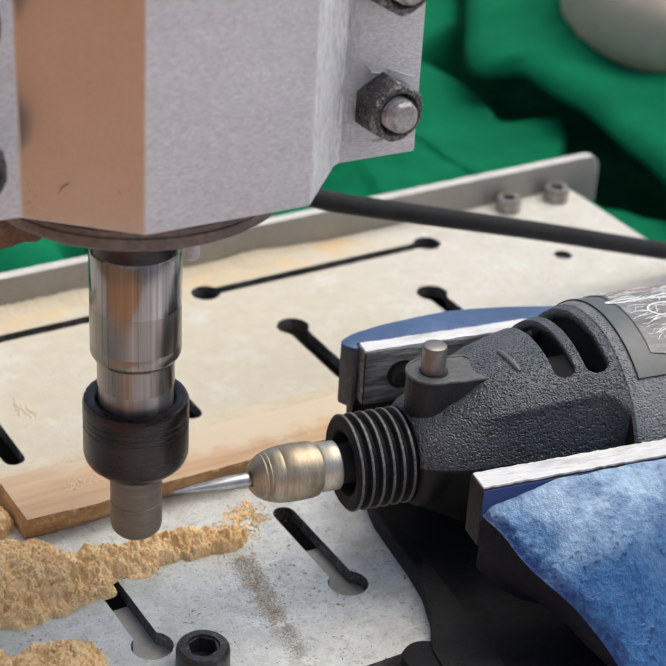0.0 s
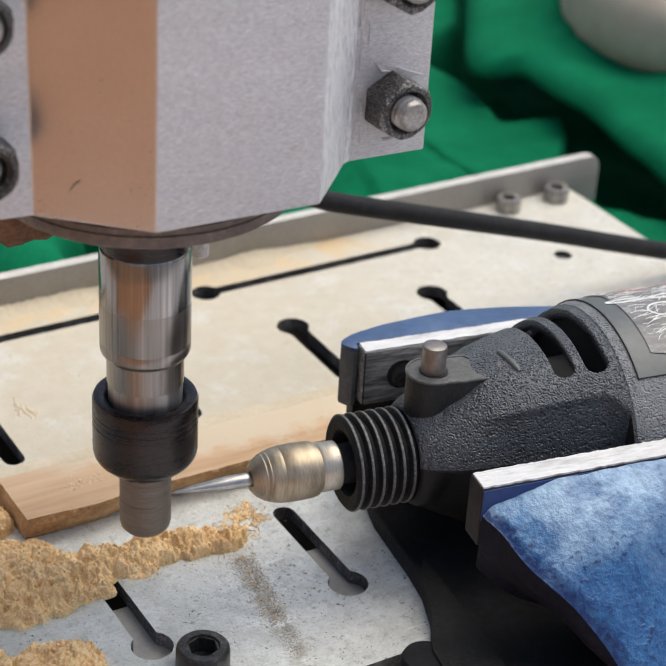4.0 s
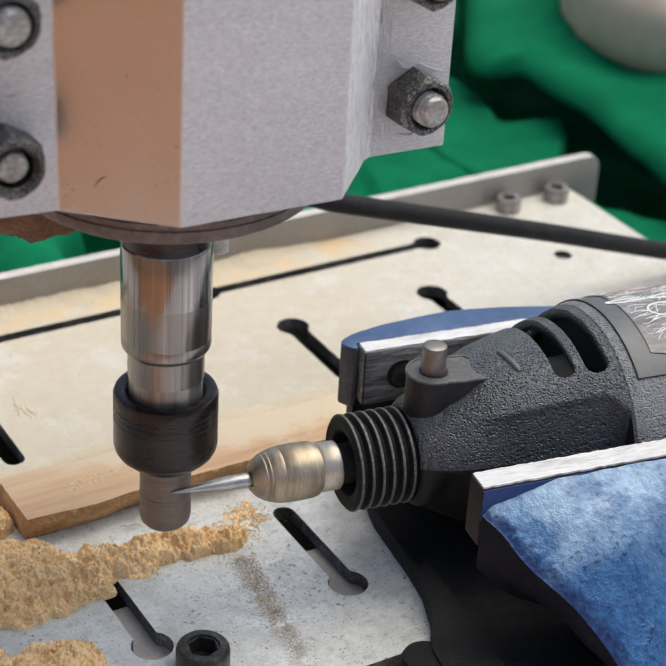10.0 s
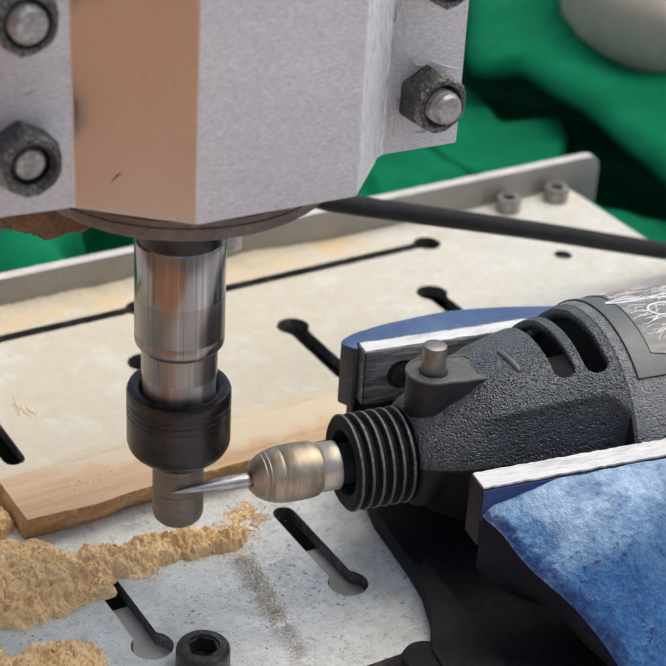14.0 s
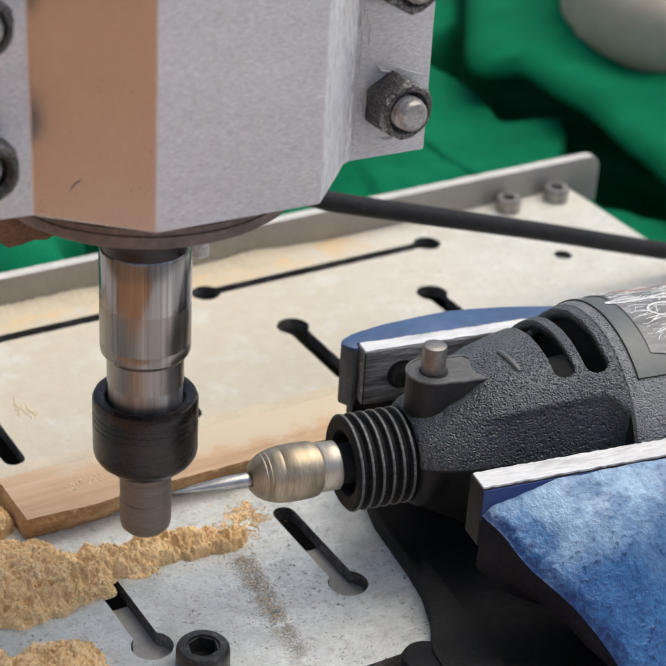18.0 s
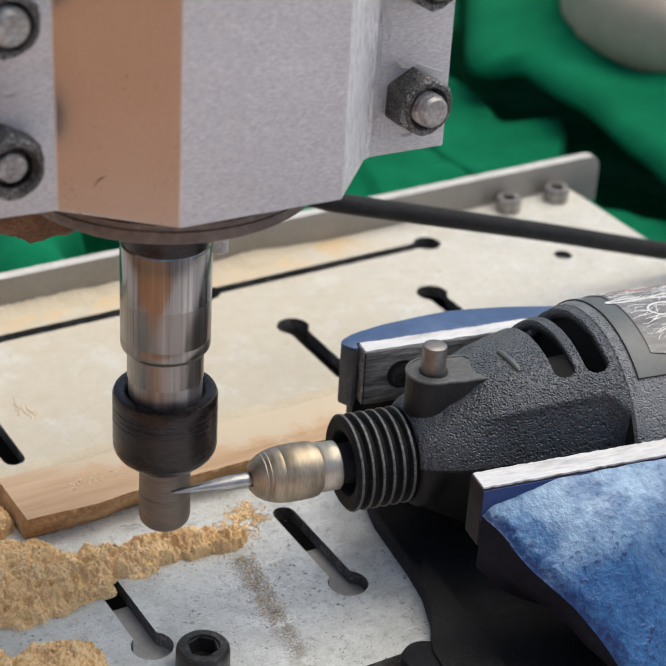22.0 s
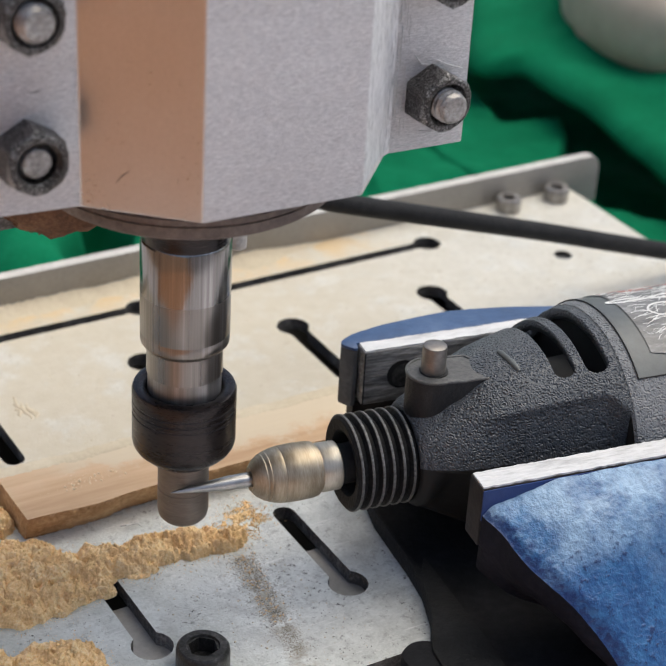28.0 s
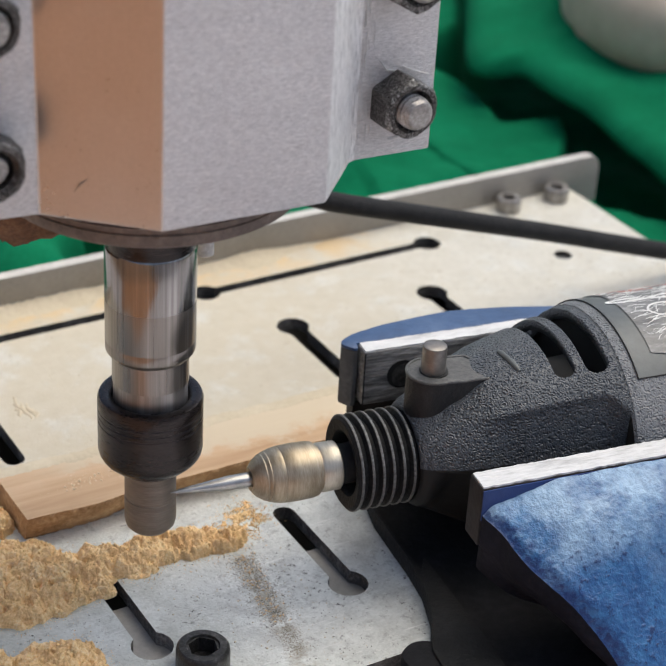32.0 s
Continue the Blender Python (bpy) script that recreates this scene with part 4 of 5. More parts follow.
def vice():
    v = thing("machine_vice", VICE, "blue enamelled machine vice with white worn jaw edges, dark base", "vice")
    far, near, top = 22.8, -23.4, 36.0
    # jaw plates
    def plate(x0, y0, y1, name, steel):
        p = part(name, block(x0, 118, y0, y1, 23.5, top - 0.35, 0.3), steel, v, "dark ridged steel jaw plate")
        rng = random.Random(int(x0 * 10))
        xs = [x0 + 0.3 + 0.9 * i for i in range(97)]
        ragged = [(x, y0 + 0.2 + rng.uniform(-0.12, 0.16)) for x in xs] + [(x, y1 - 0.2 + rng.uniform(-0.16, 0.12)) for x in xs[::-1]]
        part("worn_edge", prism(ragged, top - 0.4, top), JAW_TOP, p, "bare white worn top edge")
        return p
    p = plate(30.9, far - 1.3, far + 2.5, "far_jaw_plate", JAW_FACE)
    # the hole's darkness is a thin black disc laid on the face
    part("bolt_hole_disc", lathe([(3.2, far - 1.42), (3.2, far - 1.2)], 32, "y", at=(39.3, 0, 29.6)), DARK_PLASTIC, p)
    part("bolt", lathe([(0.6, far - 1.5), (2.5, far - 1.52), (2.7, far - 1.4)], 24, "y", at=(39.7, 0, 29.3)), SCREW_BLACK, p, "dark bolt sunk in the jaw plate")
    part("edge_gap", block(31.0, 31.25, far - 1.36, far - 1.29, 23.6, top - 0.5), DARK_PLASTIC, p, "black line along the plate's corner")
    plate(33.3, -28.6, near, "near_jaw_plate", JAW_DARK)
    # far jaw casting: rounded corner, blue top; shade on its sides painted dark grey
    outline = [(30.5, 0.9), (29.5, 0.8), (28.3, 2.2), (27.6, 3.4), (28.2, 4.6), (29.6, 5.5), (31.3, 6.5), (33.4, 7.1), (38.6, 8.4), (48.6, 9.6), (53.7, 10.0), (58.3, 9.6), (66, 8.5), (71, 7.3), (76.3, 6.0), (84, 5.2), (118, 4.8), (118, 2.65), (30.7, 2.65)]
    outline = [(x, far + y) for x, y in outline]
    part("far_jaw", prism(outline, 22.0, top - 0.92, 0.5), JAW_SIDE, v, "cast fixed jaw, its sides painted dark grey as shade")
    part("far_jaw_foot", prism([(max(30.2, x), far + 2.6 + 0.72 * (y - far - 2.6)) for x, y in outline], 0.45, 21.98, 0.3), JAW_DARK, v, "dark narrow foot of the fixed jaw")
    part("far_jaw_top", prism(outline, top - 0.9, top - 0.1, 0.35), BLUE_TOP, v, "blue enamelled top of the fixed jaw")
    # near jaw casting: the blue face falls away in a lumpy slope, its end cut back
    bm = bmesh.new()
    nu, nv = 90, 46
    rows = []
    for j in range(nv + 1):
        s = j / nv
        out = 26.0 * s
        x0 = 33.6 + 2.6 * smoothstep(0, 0.22, s) + 17.0 * smoothstep(0.16, 1.05, s)
        row = []
        for i in range(nu + 1):
            u = i / nu
            x = x0 + (118 - x0) * u ** 1.4
            lift = 3.3 * smoothstep(34, 52, x) * (1 - s) ** 2
            drop = 0.34 * out + 0.64 * out * out / 26.0
            y = -28.9 - out
            z = 32.2 + lift - drop - 5.5 * smoothstep(0.4, 1.0, s) * smoothstep(3, 22, x - x0)
            n = 0.55 * fbm(x * 0.11, y * 0.11, 3.1, 3) + 0.1 * fbm(x * 0.6, y * 0.6, 1.0, 3)
            edge = smoothstep(0, 3.0, x - x0)
            ledge = 1.1 * math.exp(-((s - 0.3) / 0.16) ** 2) * smoothstep(2, 14, x - x0) * (1 + 0.5 * fbm(x * 0.05, 2.0, 9.0, 2))
            dents = -0.5 * max(0.0, fbm(x * 0.2, y * 0.2, 11.0, 2) - 0.15) * smoothstep(1, 5, x - x0)
            z += n + ledge + dents - 1.7 * (1 - edge) ** 2
            row.append(bm.verts.new((x, y, z)))
        rows.append(row)
    for a, b in zip(rows, rows[1:]):
        for i in range(nu):
            bm.faces.new((a[i], a[i + 1], b[i + 1], b[i]))
    edge_line = [rows[j][0].co.copy() for j in range(nv + 1)]
    part("near_jaw", bm, BLUE, v, "lumpy blue enamelled moving jaw")
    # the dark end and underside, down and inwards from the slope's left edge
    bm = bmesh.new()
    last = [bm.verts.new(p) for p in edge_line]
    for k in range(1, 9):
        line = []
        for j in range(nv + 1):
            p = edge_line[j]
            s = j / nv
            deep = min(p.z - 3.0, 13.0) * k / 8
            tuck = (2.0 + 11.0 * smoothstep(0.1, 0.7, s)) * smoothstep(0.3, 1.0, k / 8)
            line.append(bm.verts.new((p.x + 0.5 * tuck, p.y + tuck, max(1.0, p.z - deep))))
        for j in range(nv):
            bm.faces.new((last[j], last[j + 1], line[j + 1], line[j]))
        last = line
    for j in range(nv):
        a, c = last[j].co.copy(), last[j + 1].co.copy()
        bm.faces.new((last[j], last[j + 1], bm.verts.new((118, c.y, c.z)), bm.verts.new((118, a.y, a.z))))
    part("near_jaw_side", bm, JAW_UNDER, v, "dark side and underside of the moving jaw")
    part("plate_back", block(33.5, 117.8, -28.86, -28.64, 29.0, top - 0.6, 0.05), DEEP_BLUE, v, "blue enamelled back of the jaw plate")
    # dark base with a flared foot
    outer = [(34.0, 34.0), (32.4, 19.4), (31.5, 14.0), (31.2, 11.3), (31.3, 2.8), (31.5, -4.0), (31.4, -8.5), (31.2, -13.2), (29.4, -21.4), (25.1, -31.5), (24.4, -60)]
    inner = [(35.9, -60), (35.9, -39.3), (35.9, -29.2), (35.5, -21.0), (35.1, -12.6), (34.8, -5.2), (32.6, -9.1), (31.9, 1.2), (31.8, 10.5), (33.2, 20.0), (34.8, 34.0)]
    part("base_foot", prism(outer + inner, 0.02, 4.0, 0.1), FOOT, v, "dark cast iron vice base")
    # thin black sheet on the bed; the jaw's shade is painted with it
    part("base_shade_sheet", prism([(x + 0.1, y) for x, y in inner] + [(118, 34.0), (118, -60)], 0.03, 0.4), VICE_DARK, v, "black sheet standing for shade inside the vice base")


def cable():
    pts = []
    keys = [(36, 62, 66), (44, 60.5, 54), (51.4, 60, 47.8), (59.2, 60, 43.7), (75.1, 60, 38.5), (99.2, 60, 30.6), (125.2, 60, 22.2), (163.3, 60, 8.8), (184, 60, 2.7), (205, 60, -4), (232, 62, -18), (262, 66, -22), (300, 70, -24)]
    for (a, b, c), (d, e, f) in zip(keys, keys[1:]):
        for i in range(6):
            t = i / 6
            pts.append((a + (d - a) * t, b + (e - b) * t, c + (f - c) * t))
    for _ in range(10):
        pts = [pts[0]] + [tuple((pts[i - 1][k] + 2 * pts[i][k] + pts[i + 1][k]) / 4 for k in range(3)) for i in range(1, len(pts) - 1)] + [pts[-1]]
    c = part("power_cable", tube([(x, y, z - 0.3) for x, y, z in pts], 2.28, 20), RUBBER)
    tagged(c, "thick black rubber power cable hanging across the bed", "cable")


def board():
    b = thing("wood_strip", pose(-25.6, 25.3, 0.0, 0, 0, -0.6), "pale pine strip with a rough sawn edge on the bed", "wood strip")
    bm = bmesh.new()
    n = 60
    L, D, T = 100.0, 16.2, 6.0
    top_f, top_b, low_f, low_b = [], [], [], []

    def brow(x):
        """The waney front edge, and how far the foot of it is set back."""
        return 0.9 * smoothstep(14, 24, x) - 0.7 * smoothstep(2, 15, x) + 0.1 * fbm(x * 0.25, 3.0)

    def under(x):
        return 1.9 + 1.3 * smoothstep(0, 30, x) + 0.25 * fbm(x * 0.2, 8.0)

    for i in range(n + 1):
        x = L * i / n
        w = 0.25 * fbm(x * 0.25, 3.0)
        top_f.append(bm.verts.new((x - 0.1, brow(x), T)))
        top_b.append(bm.verts.new((x - 0.4, D + 0.1 * w, T)))
        low_f.append(bm.verts.new((x - 0.1, brow(x) + under(x), 0.05)))
        low_b.append(bm.verts.new((x - 0.4, D, 0.05)))
    for i in range(n):
        bm.faces.new((top_f[i], top_f[i + 1], top_b[i + 1], top_b[i]))
        bm.faces.new((low_b[i], low_b[i + 1], top_b[i + 1], top_b[i])[::-1])
    bm.faces.new((top_f[n], low_f[n], low_b[n], top_b[n]))
    part("top", bm, WOOD, b)
    bm = bmesh.new()
    m = 12
    g = []
    for j in range(m + 1):
        t = j / m
        row = []
        for i in range(4 * n + 1):
            x = L * i / (4 * n)
            row.append(bm.verts.new((x - 0.1, brow(x) + under(x) * (1 - t) ** 1.3 - (0 if j == m else 0.4) * min(1, x / 2) * (0.4 + fbm(x * 0.9, t * 5, 2.0) + 0.4 * fbm(x * 2.6, t * 12, 4.0, 2)), 0.05 + (T - 0.05) * t)))
        g.append(row)
    for a, c in zip(g, g[1:]):
        for i in range(4 * n):
            bm.faces.new((a[i], a[i + 1], c[i + 1], c[i]))
    part("front_edge", bm, WOOD_EDGE, b, "rough brown sawn edge")
    bm = bmesh.new()
    g = [[bm.verts.new((-0.1 - 0.3 * i / 16 - (0.0 if j == 8 else 0.25 * min(1, i / 3) * (0.5 + fbm(i * 0.9, j * 0.8, 7.0))), brow(0) + under(0) * (1 - j / 8) ** 1.3 * (1 - i / 16) + (D - brow(0)) * i / 16, 0.05 + (T - 0.05) * j / 8)) for i in range(17)] for j in range(9)]
    for a, c in zip(g, g[1:]):
        for i in range(16):
            bm.faces.new((a[i], a[i + 1], c[i + 1], c[i]))
    part("end_cut", bm, WOOD_EDGE, b, "rough brown sawn end")


# ---- sawdust ----
def near_segment(x, y, a, b):
    d = Vector((b[0] - a[0], b[1] - a[1]))
    p = Vector((x - a[0], y - a[1]))
    t = max(0.0, min(1.0, p.dot(d) / d.length_squared))
    return (p - d * t).length, t


HEAPS = [  # spine from, to, half width at each end, height
    ((-60, 21), (-30, 14.5), 20.0, 10.5, 3.6),
    ((-34, 12.5), (-22, 11), 11.5, 8.0, 3.2),
    ((-24, 13.2), (-6, 12.0), 5.6, 4.6, 2.6),
    ((-8, 13.0), (10, 9.0), 4.6, 3.6, 2.4),
    ((-44, 34), (-32, 33), 7.0, 5.0, 4.0),
    ((-60, -8), (-34, -12), 10.0, 6.5, 2.6),
    ((-36, -12), (-30, -17), 6.5, 3.0, 1.6),
    ((10.5, 12.6), (20.5, 18.2), 2.6, 1.3, 0.16),
    ((-11.0, 8.2), (-7.6, 7.2), 2.2, 1.6, 1.1),
]


def heap_height(x, y):
    h = 0.0
    wob = 2.4 * fbm(x * 0.16, y * 0.16, 5.0, 4)
    for a, b, w0, w1, top in HEAPS:
        d, t = near_segment(x, y, a, b)
        w = w0 + (w1 - w0) * t + wob
        if d < w and (top > 0.3 or fbm(x * 0.55, y * 0.55, 9.0, 3) > 0.0):
            h = max(h, top * (1 - (d / w) ** 2) ** 0.6)
    return h


def dust_surface(x, y):
    h = heap_height(x, y)
    if h <= 0:
        return 0.0
    wx, wy = x + 0.8 * fbm(x * 0.5, y * 0.5, 3.0, 2), y + 0.8 * fbm(x * 0.5, y * 0.5, 13.0, 2)

    def dome(scale, z):
        d = noise.voronoi(Vector((wx * scale, wy * scale, z)))[0][0]
        return math.sqrt(max(0.0, 1 - (d / 0.8) ** 2)) - 0.6

    clump, crumb, bead = dome(0.3, 0.0), dome(0.75, 4.0), dome(1.5, 8.0)
    grit = fbm(x * 2.4, y * 2.4, 4.0, 2)
    rim = min(1.0, h / 1.2)
    return max(0.03, h * (1 + 0.25 * fbm(x * 0.2, y * 0.2, 1.0, 3)) + rim * (1.7 * clump + 1.45 * crumb + 0.85 * bead) + 0.34 * grit)


def crumbs(name, spots, material, seed, label, category):
    """Loose crumbs at (x, y, z, radius), joined: nobody could count them."""
    rng = random.Random(seed)
    verts, faces = [], []
    for x, y, z, r in spots:
        k = len(verts)
        turn = Euler((rng.uniform(0, 3), rng.uniform(0, 3), rng.uniform(0, 3))).to_matrix()
        s = (r * rng.uniform(0.7, 1.5), r * rng.uniform(0.6, 1.1), r * rng.uniform(0.5, 0.9))
        for g in GRAIN:
            v = turn @ Vector((g[0] * s[0], g[1] * s[1], g[2] * s[2]))
            verts.append(((x + v.x) * MM, (y + v.y) * MM, (z + v.z) * MM))
        faces += [tuple(k + i for i in f) for f in GRAIN_FACES]
    me = bpy.data.meshes.new(name)
    me.from_pydata(verts, [], faces)
    me.materials.append(material)
    me.shade_smooth()
    return tagged(new(name, me), label, category, kind="stuff")


def sawdust():
    bm = bmesh.new()
    step = 0.22
    xs = [-50 + step * i for i in range(int(75 / step))]
    ys = [-24 + step * i for i in range(int(66 / step))]
    hs = {}
    for i, x in enumerate(xs):
        for j, y in enumerate(ys):
            hs[(i, j)] = dust_surface(x, y)
    verts = {}

    def vert(i, j):
        if (i, j) not in verts:
            h = hs[(i, j)]
            verts[(i, j)] = bm.verts.new((xs[i], ys[j], h if h > 0 else -0.25))
        return verts[(i, j)]

    for i in range(len(xs) - 1):
        for j in range(len(ys) - 1):
            if max(hs[(i, j)], hs[(i + 1, j)], hs[(i, j + 1)], hs[(i + 1, j + 1)]) > 0:
                bm.faces.new((vert(i, j), vert(i + 1, j), vert(i + 1, j + 1), vert(i, j + 1)))
    heap = part("sawdust_heap", bm, SAWDUST, None, "", 180)
    tagged(heap, "heaps of fine golden sawdust on the bed", "sawdust", kind="stuff")
    rng = random.Random(11)
    spots = []
    while len(spots) < 900:
        x, y = rng.uniform(-50, 22), rng.uniform(-24, 40)
        h = dust_surface(x, y)
        if h > 0:
            r = min(0.75, 0.16 + abs(rng.gauss(0, 0.2)))
            spots.append((x, y, h - r * 0.25, r))
    while len(spots) < 1900:                                  # strewn round the heaps
        x, y = rng.uniform(-48, 17), rng.uniform(-24, 24)
        d = heap_height(x + rng.gauss(0, 1.6), y + rng.gauss(0, 1.6))
        if d > 0 and heap_height(x, y) <= 0:
            spots.append((x, y, 0.03, rng.uniform(0.05, 0.16)))
    for _ in range(3200):                                      # thin drift by the grinding point
        t, w = rng.random(), rng.gauss(0, 1.0)
        x, y = 12.0 + 8.0 * t + 1.6 * w, 12.0 + 3.0 * t + 2.4 * rng.gauss(0, 1)
        if fbm(x * 0.35, y * 0.35, 7.0, 3) > -0.1:
            spots.append((x, y, 0.06, rng.uniform(0.05, 0.2)))
    trail = []
    for _ in range(13000):                                     # swept trail
        t = rng.random()
        x, y = 10.0 - 4.0 * t + rng.gauss(0, 1.9 - 0.5 * t), 3.0 - 31.0 * t
        if rng.random() < 0.9 - 0.5 * t and fbm(x * 0.4, y * 0.3, 17.0, 3) > -0.3:
            trail.append((x, y, 0.02, rng.uniform(0.025, 0.08)))
    for _ in range(260):
        t = rng.random() ** 1.3
        spots.append((10.5 - 3.5 * t + rng.gauss(0, 1.3), 3.5 - 22.0 * t, 0.05, rng.uniform(0.06, 0.26)))
    crumbs("dust_trail", trail, TRAIL, 12, "grey-brown trail of swept dust on the bed", "sawdust")
    on_wood = [(-10.3 + rng.gauss(0, 3.4), 33 + rng.gauss(0, 1.3), 5.98, 0.1 + 0.5 * rng.random() ** 3) for _ in range(80)]
    crumbs("strip_crumbs", on_wood, WOOD_DUST, 21, "pale sawdust crumbs lying on the wood strip", "sawdust")
    crumbs("sawdust_crumbs", [s for s in spots if not (-20 < s[0] < -14.2 and s[1] < 10.5 and s[2] < 1) and not (s[2] < 1 and s[1] > 24.5 and s[0] > -27)], SAWDUST, 2, "loose golden sawdust crumbs", "sawdust")
    spots = []
    bank = bmesh.new()                                         # low bank along the rail
    rows = []
    for i in range(260):
        x = -40 + 0.55 * i
        w = (5.5 + 3.5 * fbm(x * 0.06, 1.0, 3.0, 4)) * smoothstep(100, 70, x)
        rows.append([bank.verts.new((x, 116.45 - max(0.3, w) * k / 10, -0.05 + (0.25 * max(0.2, w)) * (1 - k / 10) ** 1.3 * (1 + 0.25 * fbm(x * 0.8, k * 0.5, 6.0, 3)) + 0.1 * fbm(x * 1.9, k * 0.9, 2.0, 2))) for k in range(11)])
    for a, c in zip(rows, rows[1:]):
        for k in range(10):
            bank.faces.new((a[k], a[k + 1], c[k + 1], c[k]))
    bank = part("dust_bank", bank, DUST_FILM, None, "", 180)
    tagged(bank, "low bank of pale sawdust against the rail", "sawdust", kind="stuff")
    for _ in range(160):
        x = rng.uniform(-30, 85)
        spots.append((x, 112.5 - abs(rng.gauss(0, 3.0)), 0.1, rng.uniform(0.08, 0.26)))
    for _ in range(700):
        spots.append((rng.uniform(-30, 110), rng.uniform(40, 110), 0.03, rng.uniform(0.06, 0.22)))
    spots = [s for s in spots if not any(abs(s[0] - c) < 4.6 and 50 < s[1] < 85 for c in COLUMNS) and not 99.5 < s[1] < 108]
    crumbs("dust_crumbs", spots, DUST_FILM, 4, "pale sawdust crumbs over the back of the bed", "sawdust")
    spots = []
    for _ in range(2600):
        x, y = rng.uniform(-38, 34), rng.uniform(-35, 14)
        if heap_height(x, y) <= 0 and not any(abs(x - c) < 4.6 for c in COLUMNS) and fbm(x * 0.2, y * 0.2, 2.0, 3) > -0.05:
            spots.append((x, y, 0.02, 0.035 + 0.2 * rng.random() ** 4))
    crumbs("dark_grit", spots, GRIT, 6, "fine dark grit on the bare bed", "grit")
    crumbs("pale_grit", [(x + rng.uniform(-6, 6), y + rng.uniform(-6, 6), 0.03, 0.05 + 0.22 * rng.random() ** 3) for x, y, z, r in spots if not any(abs(x - c) < 9 for c in COLUMNS)], DUST_FILM, 9, "fine pale grit on the bare bed", "grit")
    bank = bmesh.new()                                         # drift over the strip's back edge
    rows = []
    for i in range(300):
        x = -30 + 0.35 * i
        y0 = 41.0 - 0.01 * (x + 26) - 0.6 - 1.0 * max(0.0, fbm(x * 0.09, 4.0, 1.0, 4) + 0.35) * smoothstep(-26, -8, x)
        row = []
        for k in range(15):
            y = y0 + 11.0 * k / 14 + 0.4 * fbm(x * 0.9, k * 0.7, 5.0, 2)
            z = 6.05 - 6.3 * smoothstep(0.28, 1.0, k / 14) + 0.1 * math.sin(math.pi * min(1, k / 6)) + 0.07 * fbm(x * 1.1, k * 0.8, 2.0, 3) * (1 if 0 < k < 14 else 0)
            row.append(bank.verts.new((x, y, z - (0.3 if k == 0 else 0))))
        rows.append(row)
    for a, c in zip(rows, rows[1:]):
        for k in range(14):
            bank.faces.new((a[k], a[k + 1], c[k + 1], c[k]))
    bank = part("dust_drift", bank, DUST_FILM, None, "", 180)
    tagged(bank, "drift of pale sawdust against the wood strip", "sawdust", kind="stuff")
    for k, (x, y, n) in enumerate(((-8.3, 79.0, 7.5), (-7.7, 76.2, 9.0), (-6.6, 75.0, 8.0), (-5.9, 72.6, 5.0), (-9.2, 74.0, 4.5))):
        pts = [(x + 0.35 * math.sin(i * 0.9 + k) - 0.02 * i, y - n * i / 9, -0.12) for i in range(10)]
        wide = [0.1 + 0.68 * math.sin(math.pi * i / 9) * (0.6 + 0.5 * fbm(i * 0.7, k * 3.1, 2.0, 2)) for i in range(10)]
        ridge = part("dust_ridge", tube(pts, wide, 10, flat=0.85), DUST_FILM)
        tagged(ridge, "small scraped ridge of pale sawdust on the bed", "sawdust", kind="stuff")
    shaving = part("wood_shaving", tube([(-7.2, 22.4, 0.5), (-6.3, 21.4, 1.1), (-5.0, 21.7, 0.7), (-4.0, 20.9, 1.1), (-3.2, 20.3, 0.3)], [0.1, 0.24, 0.2, 0.22, 0.07], 8), WHITE_INK)
    tagged(shaving, "pale curled wood shaving on the bed", "shaving")


